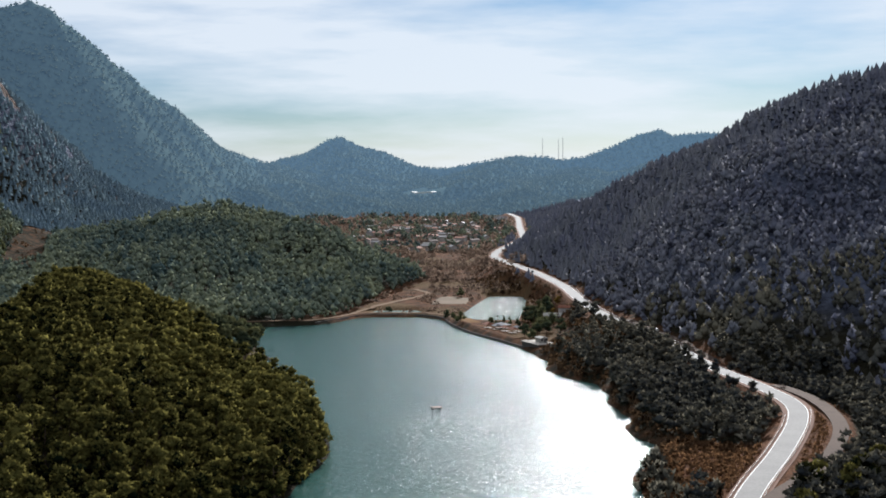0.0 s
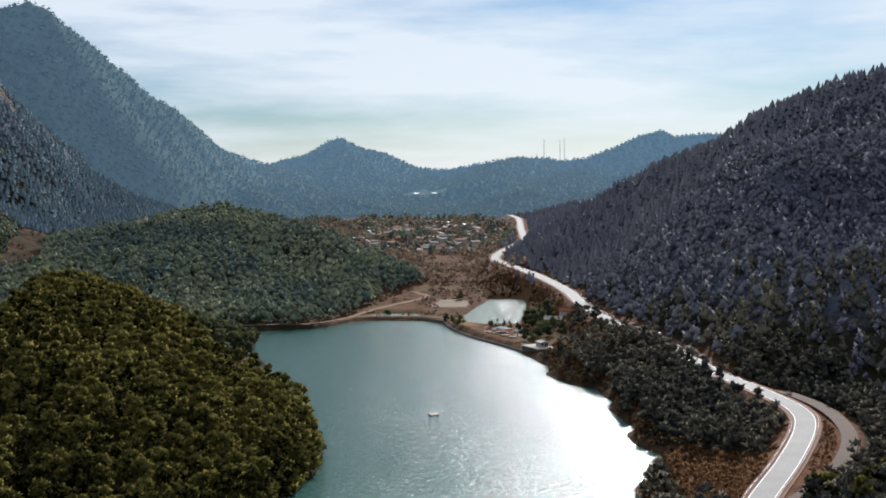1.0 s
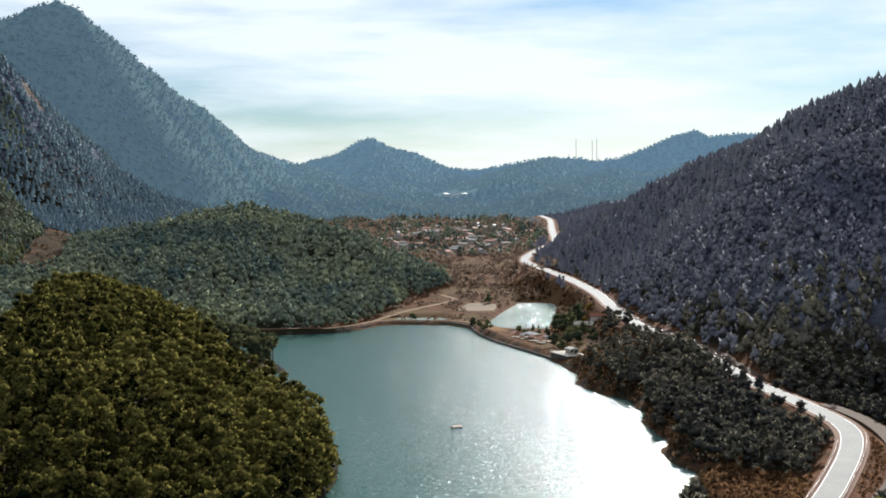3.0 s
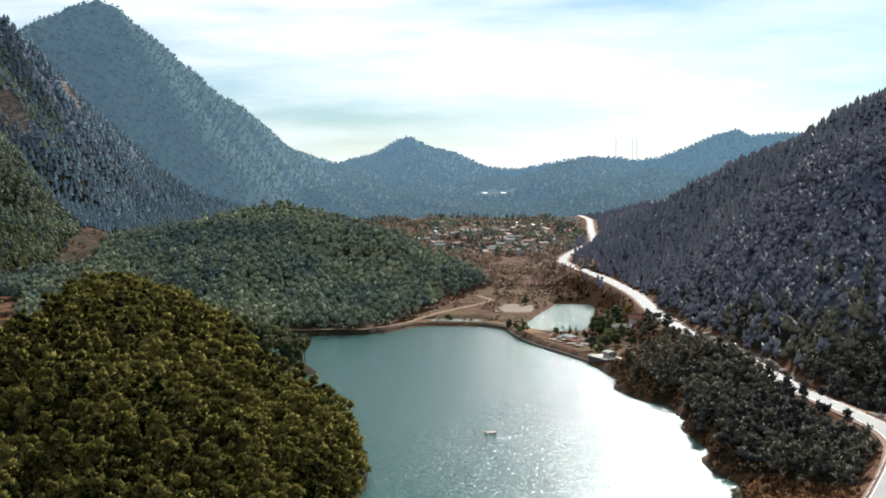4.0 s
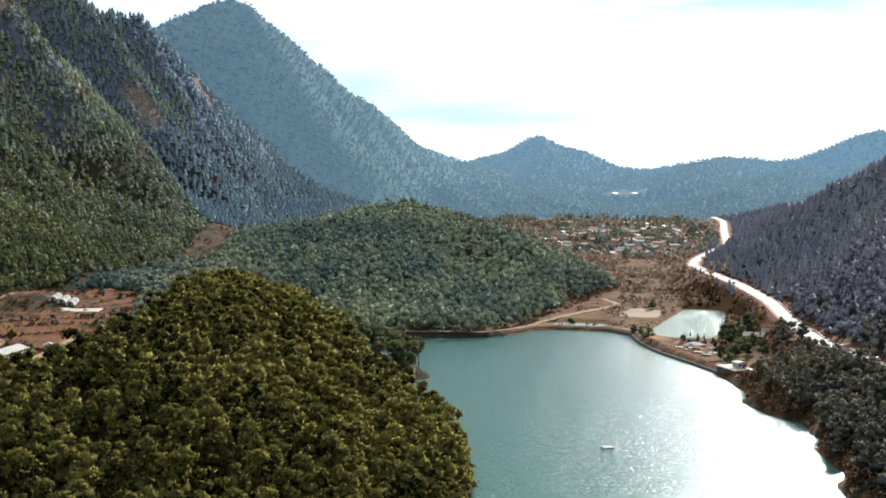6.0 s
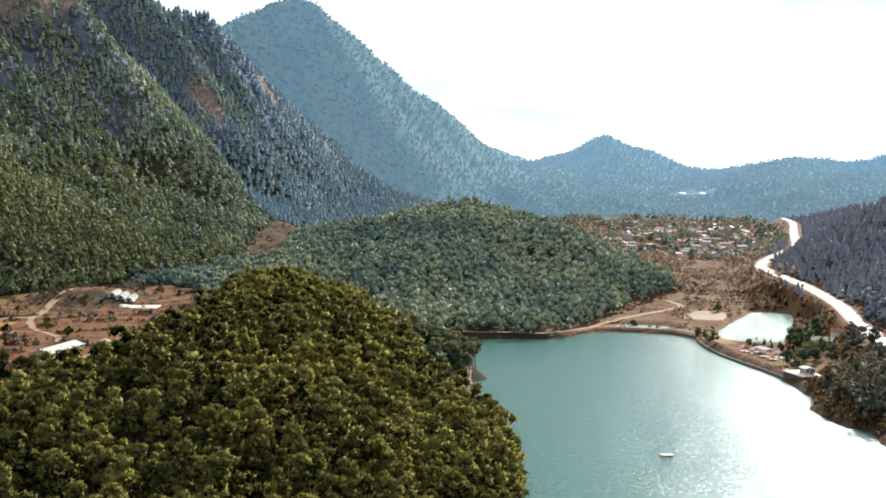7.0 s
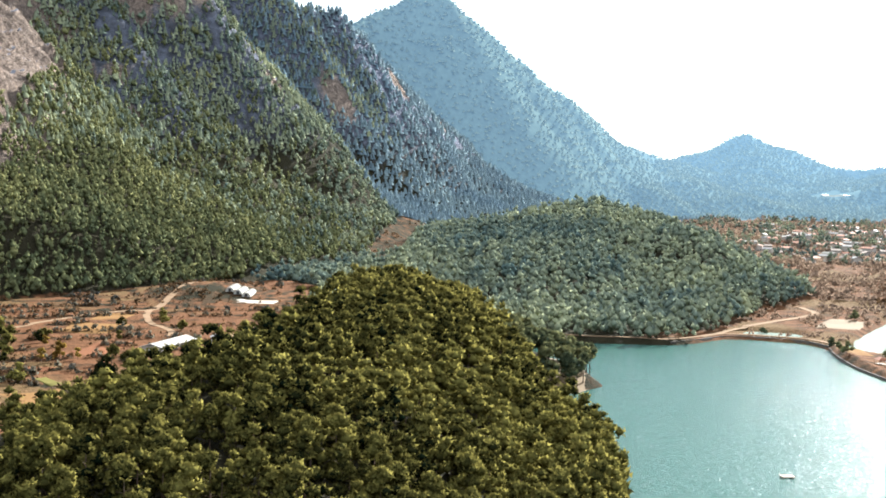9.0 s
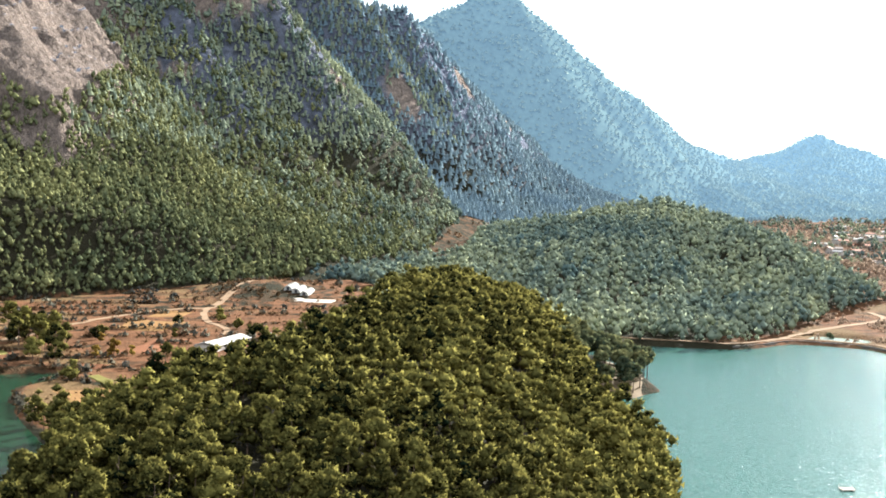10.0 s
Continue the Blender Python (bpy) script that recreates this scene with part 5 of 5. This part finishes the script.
def lay_stones(parent, line, offset, batter, rows):
    """Courses of rough stones along a line, leaning back from the water."""
    edge = np.array([p[:2] for p in spline(line, 1.9)])
    tan = np.gradient(edge, axis=0)
    tan /= np.linalg.norm(tan, axis=1)[:, None]
    for row in range(rows):
        for p, t in zip(edge, tan):
            q = p + np.array([-t[1], t[0]]) * (offset + batter * (rows - 1 - row))
            ob = new("stone", R4.choice(stones))
            ob.parent = parent
            ob.matrix_world = pose(q[0], q[1], -0.35 + 0.72 * row, R4.uniform(-5, 5), R4.uniform(-5, 5), math.degrees(math.atan2(t[1], t[0])) + R4.uniform(-8, 8))


lay_stones(wall, [(p[0], p[1]) for p in DAM[1:7]], 4.0, 0.45, 3)
shore_wall = tagged(new("shore_wall"), "dark rough stone wall along the lake terrace", "wall", kind="structure")
lay_stones(shore_wall, [(44, 720), (30, 755), (15, 791), (4, 832), (0, 860)], -0.6, 0.4, 2)

# raft
raft = thing("swimming_raft", pose(-4, 540, 0, 0, 0, 20), "small pale wooden raft floating on the lake", "raft")
for k in range(12):
    part("plank", box(bmesh.new(), 0, -1.6 + 0.29 * k, 0.42, 4.4, 0.26, 0.08), WOOD, raft)
for sx in (-1.6, 1.6):
    part("float", box(bmesh.new(), sx, 0, -0.15, 0.6, 3.4, 0.56, 0.1), WHITE_SHEET, raft)
for sx in (-2.1, 2.1):
    for sy in (-1.5, 1.5):
        part("post", box(bmesh.new(), sx, sy, 0.5, 0.1, 0.1, 0.9), WHITE_SHEET, raft)

# masts on the far ridge
for x, tall in ((250, 50), (290, 56), (301, 60)):
    z = float(height(x, 3245))
    mast = thing("radio_mast", pose(x, 3245, z - 1), "slender lattice radio mast on the far ridge", "mast", "radio masts")
    for a in (0, 2.094, 4.189):
        bm = bmesh.new()
        bmesh.ops.create_cone(bm, cap_ends=True, segments=5, radius1=0.35, radius2=0.22, depth=tall,
                              matrix=Matrix.Translation((0.9 * math.cos(a), 0.9 * math.sin(a), tall / 2)))
        part("leg", bm, STEEL, mast)
    for k in range(8):
        bm = bmesh.new()
        bmesh.ops.create_cone(bm, cap_ends=True, segments=3, radius1=1.1, radius2=1.1, depth=0.25, matrix=Matrix.Translation((0, 0, tall * (k + 1) / 8.2)))
        part("brace", bm, STEEL, mast)


# ---- along the highway ----
def guard_rail(side, a, b):
    """A steel rail on posts along one edge of the road, between two of its fine rows."""
    line = fine_road[a:b]
    pts = np.array([p[:2] for p in line])
    t = np.gradient(pts, axis=0)
    t /= np.linalg.norm(t, axis=1)[:, None]
    off = pts + np.stack([t[:, 1], -t[:, 0]], -1) * side * 4.6
    z = np.array([p[2] for p in line])
    rail = thing("guard_rail", pose(0, 0, 0), "dull steel guard rail on short posts", "guard rail", "guard rails")
    v = np.concatenate([np.column_stack([off, z + h]) for h in (0.5, 0.85)] + [np.column_stack([off + 0.06, z + h]) for h in (0.85, 0.5)])
    n = len(off)
    f = [(r * n + j, r * n + j + 1, ((r + 1) % 4) * n + j + 1, ((r + 1) % 4) * n + j) for r in range(4) for j in range(n - 1)]
    beam = new("beam", mesh_from("beam", v, f, STEEL))
    beam.parent = rail
    bm = box(bmesh.new(), 0, 0, -0.6, 0.14, 0.14, 1.4)
    first = part("post", bm, STEEL, rail)
    first.matrix_world = pose(*off[0], z[0])
    for p, q in zip(off[1:], z[1:]):
        ob = new("post", first.data)
        ob.parent = rail
        ob.matrix_world = pose(*p, q)


guard_rail(1, 20, 62)
guard_rail(-1, 20, 60)
guard_rail(1, 90, 150)

for shift in (-3.55, 3.55):
    ribbon("edge_line", fine_road[8:200], 0.14, 0.128, PAINT, "", shift, main)

# lay-by beside the highway
near_bend = [k for k, p in enumerate(fine_road) if 590 < p[1] < 745]
ribbon("layby", fine_road[near_bend[0]:near_bend[-1]], 6.5, 0.06, OLD_ASPHALT, "worn brown lay-by beside the highway", 8.2, drop=0.8)


def car(x, y, turn, paint, label):
    """A small saloon: body, glazed cabin and wheels."""
    k = min(range(len(fine_road)), key=lambda n: abs(fine_road[n][1] - y))
    ob = thing("car", pose(x, y, fine_road[k][2] + 0.13, 0, 0, turn), label, "car", "cars on the highway")
    bm = box(bmesh.new(), 0, 0, 0.32, 1.75, 4.3, 0.55, 0.12)
    part("body", bm, paint, ob)
    bm = box(bmesh.new(), 0, -0.25, 0.87, 1.6, 2.3, 0.52)
    for v in bm.verts:
        if v.co.z > 1.2:
            v.co.x *= 0.8
            v.co.y = -0.25 + (v.co.y + 0.25) * 0.68
    part("cabin", bm, DARK, ob)
    part("roof", box(bmesh.new(), 0, -0.25, 1.38, 1.28, 1.55, 0.06, 0.02), paint, ob)
    for sx in (-0.78, 0.78):
        for sy in (-1.3, 1.35):
            bm = bmesh.new()
            bmesh.ops.create_cone(bm, cap_ends=True, segments=12, radius1=0.33, radius2=0.33, depth=0.22,
                                  matrix=Matrix.Translation((sx, sy, 0.33)) @ Matrix.Rotation(radians(90), 4, "Y"))
            part("wheel", bm, DARK, ob)


CAR_WHITE, CAR_GREY = plain("white_car_paint", (0.55, 0.54, 0.52), 0.35, 1.0, 0.05, spec=0.5), plain("grey_car_paint", (0.09, 0.09, 0.10), 0.35, 1.0, 0.05, spec=0.5)
car(float(road_x(690)) + 8.4, 690, 8, CAR_WHITE, "white saloon car standing in the lay-by")
car(float(road_x(800)) + 1.8, 800, 5, CAR_GREY, "dark grey saloon car on the highway")
car(float(road_x(1039)) - 1.8, 1039, 8, CAR_GREY, "dark saloon car on the far bend")
car(float(road_x(1146)) + 1.8, 1146, 10, CAR_WHITE, "white saloon car beyond the bend")
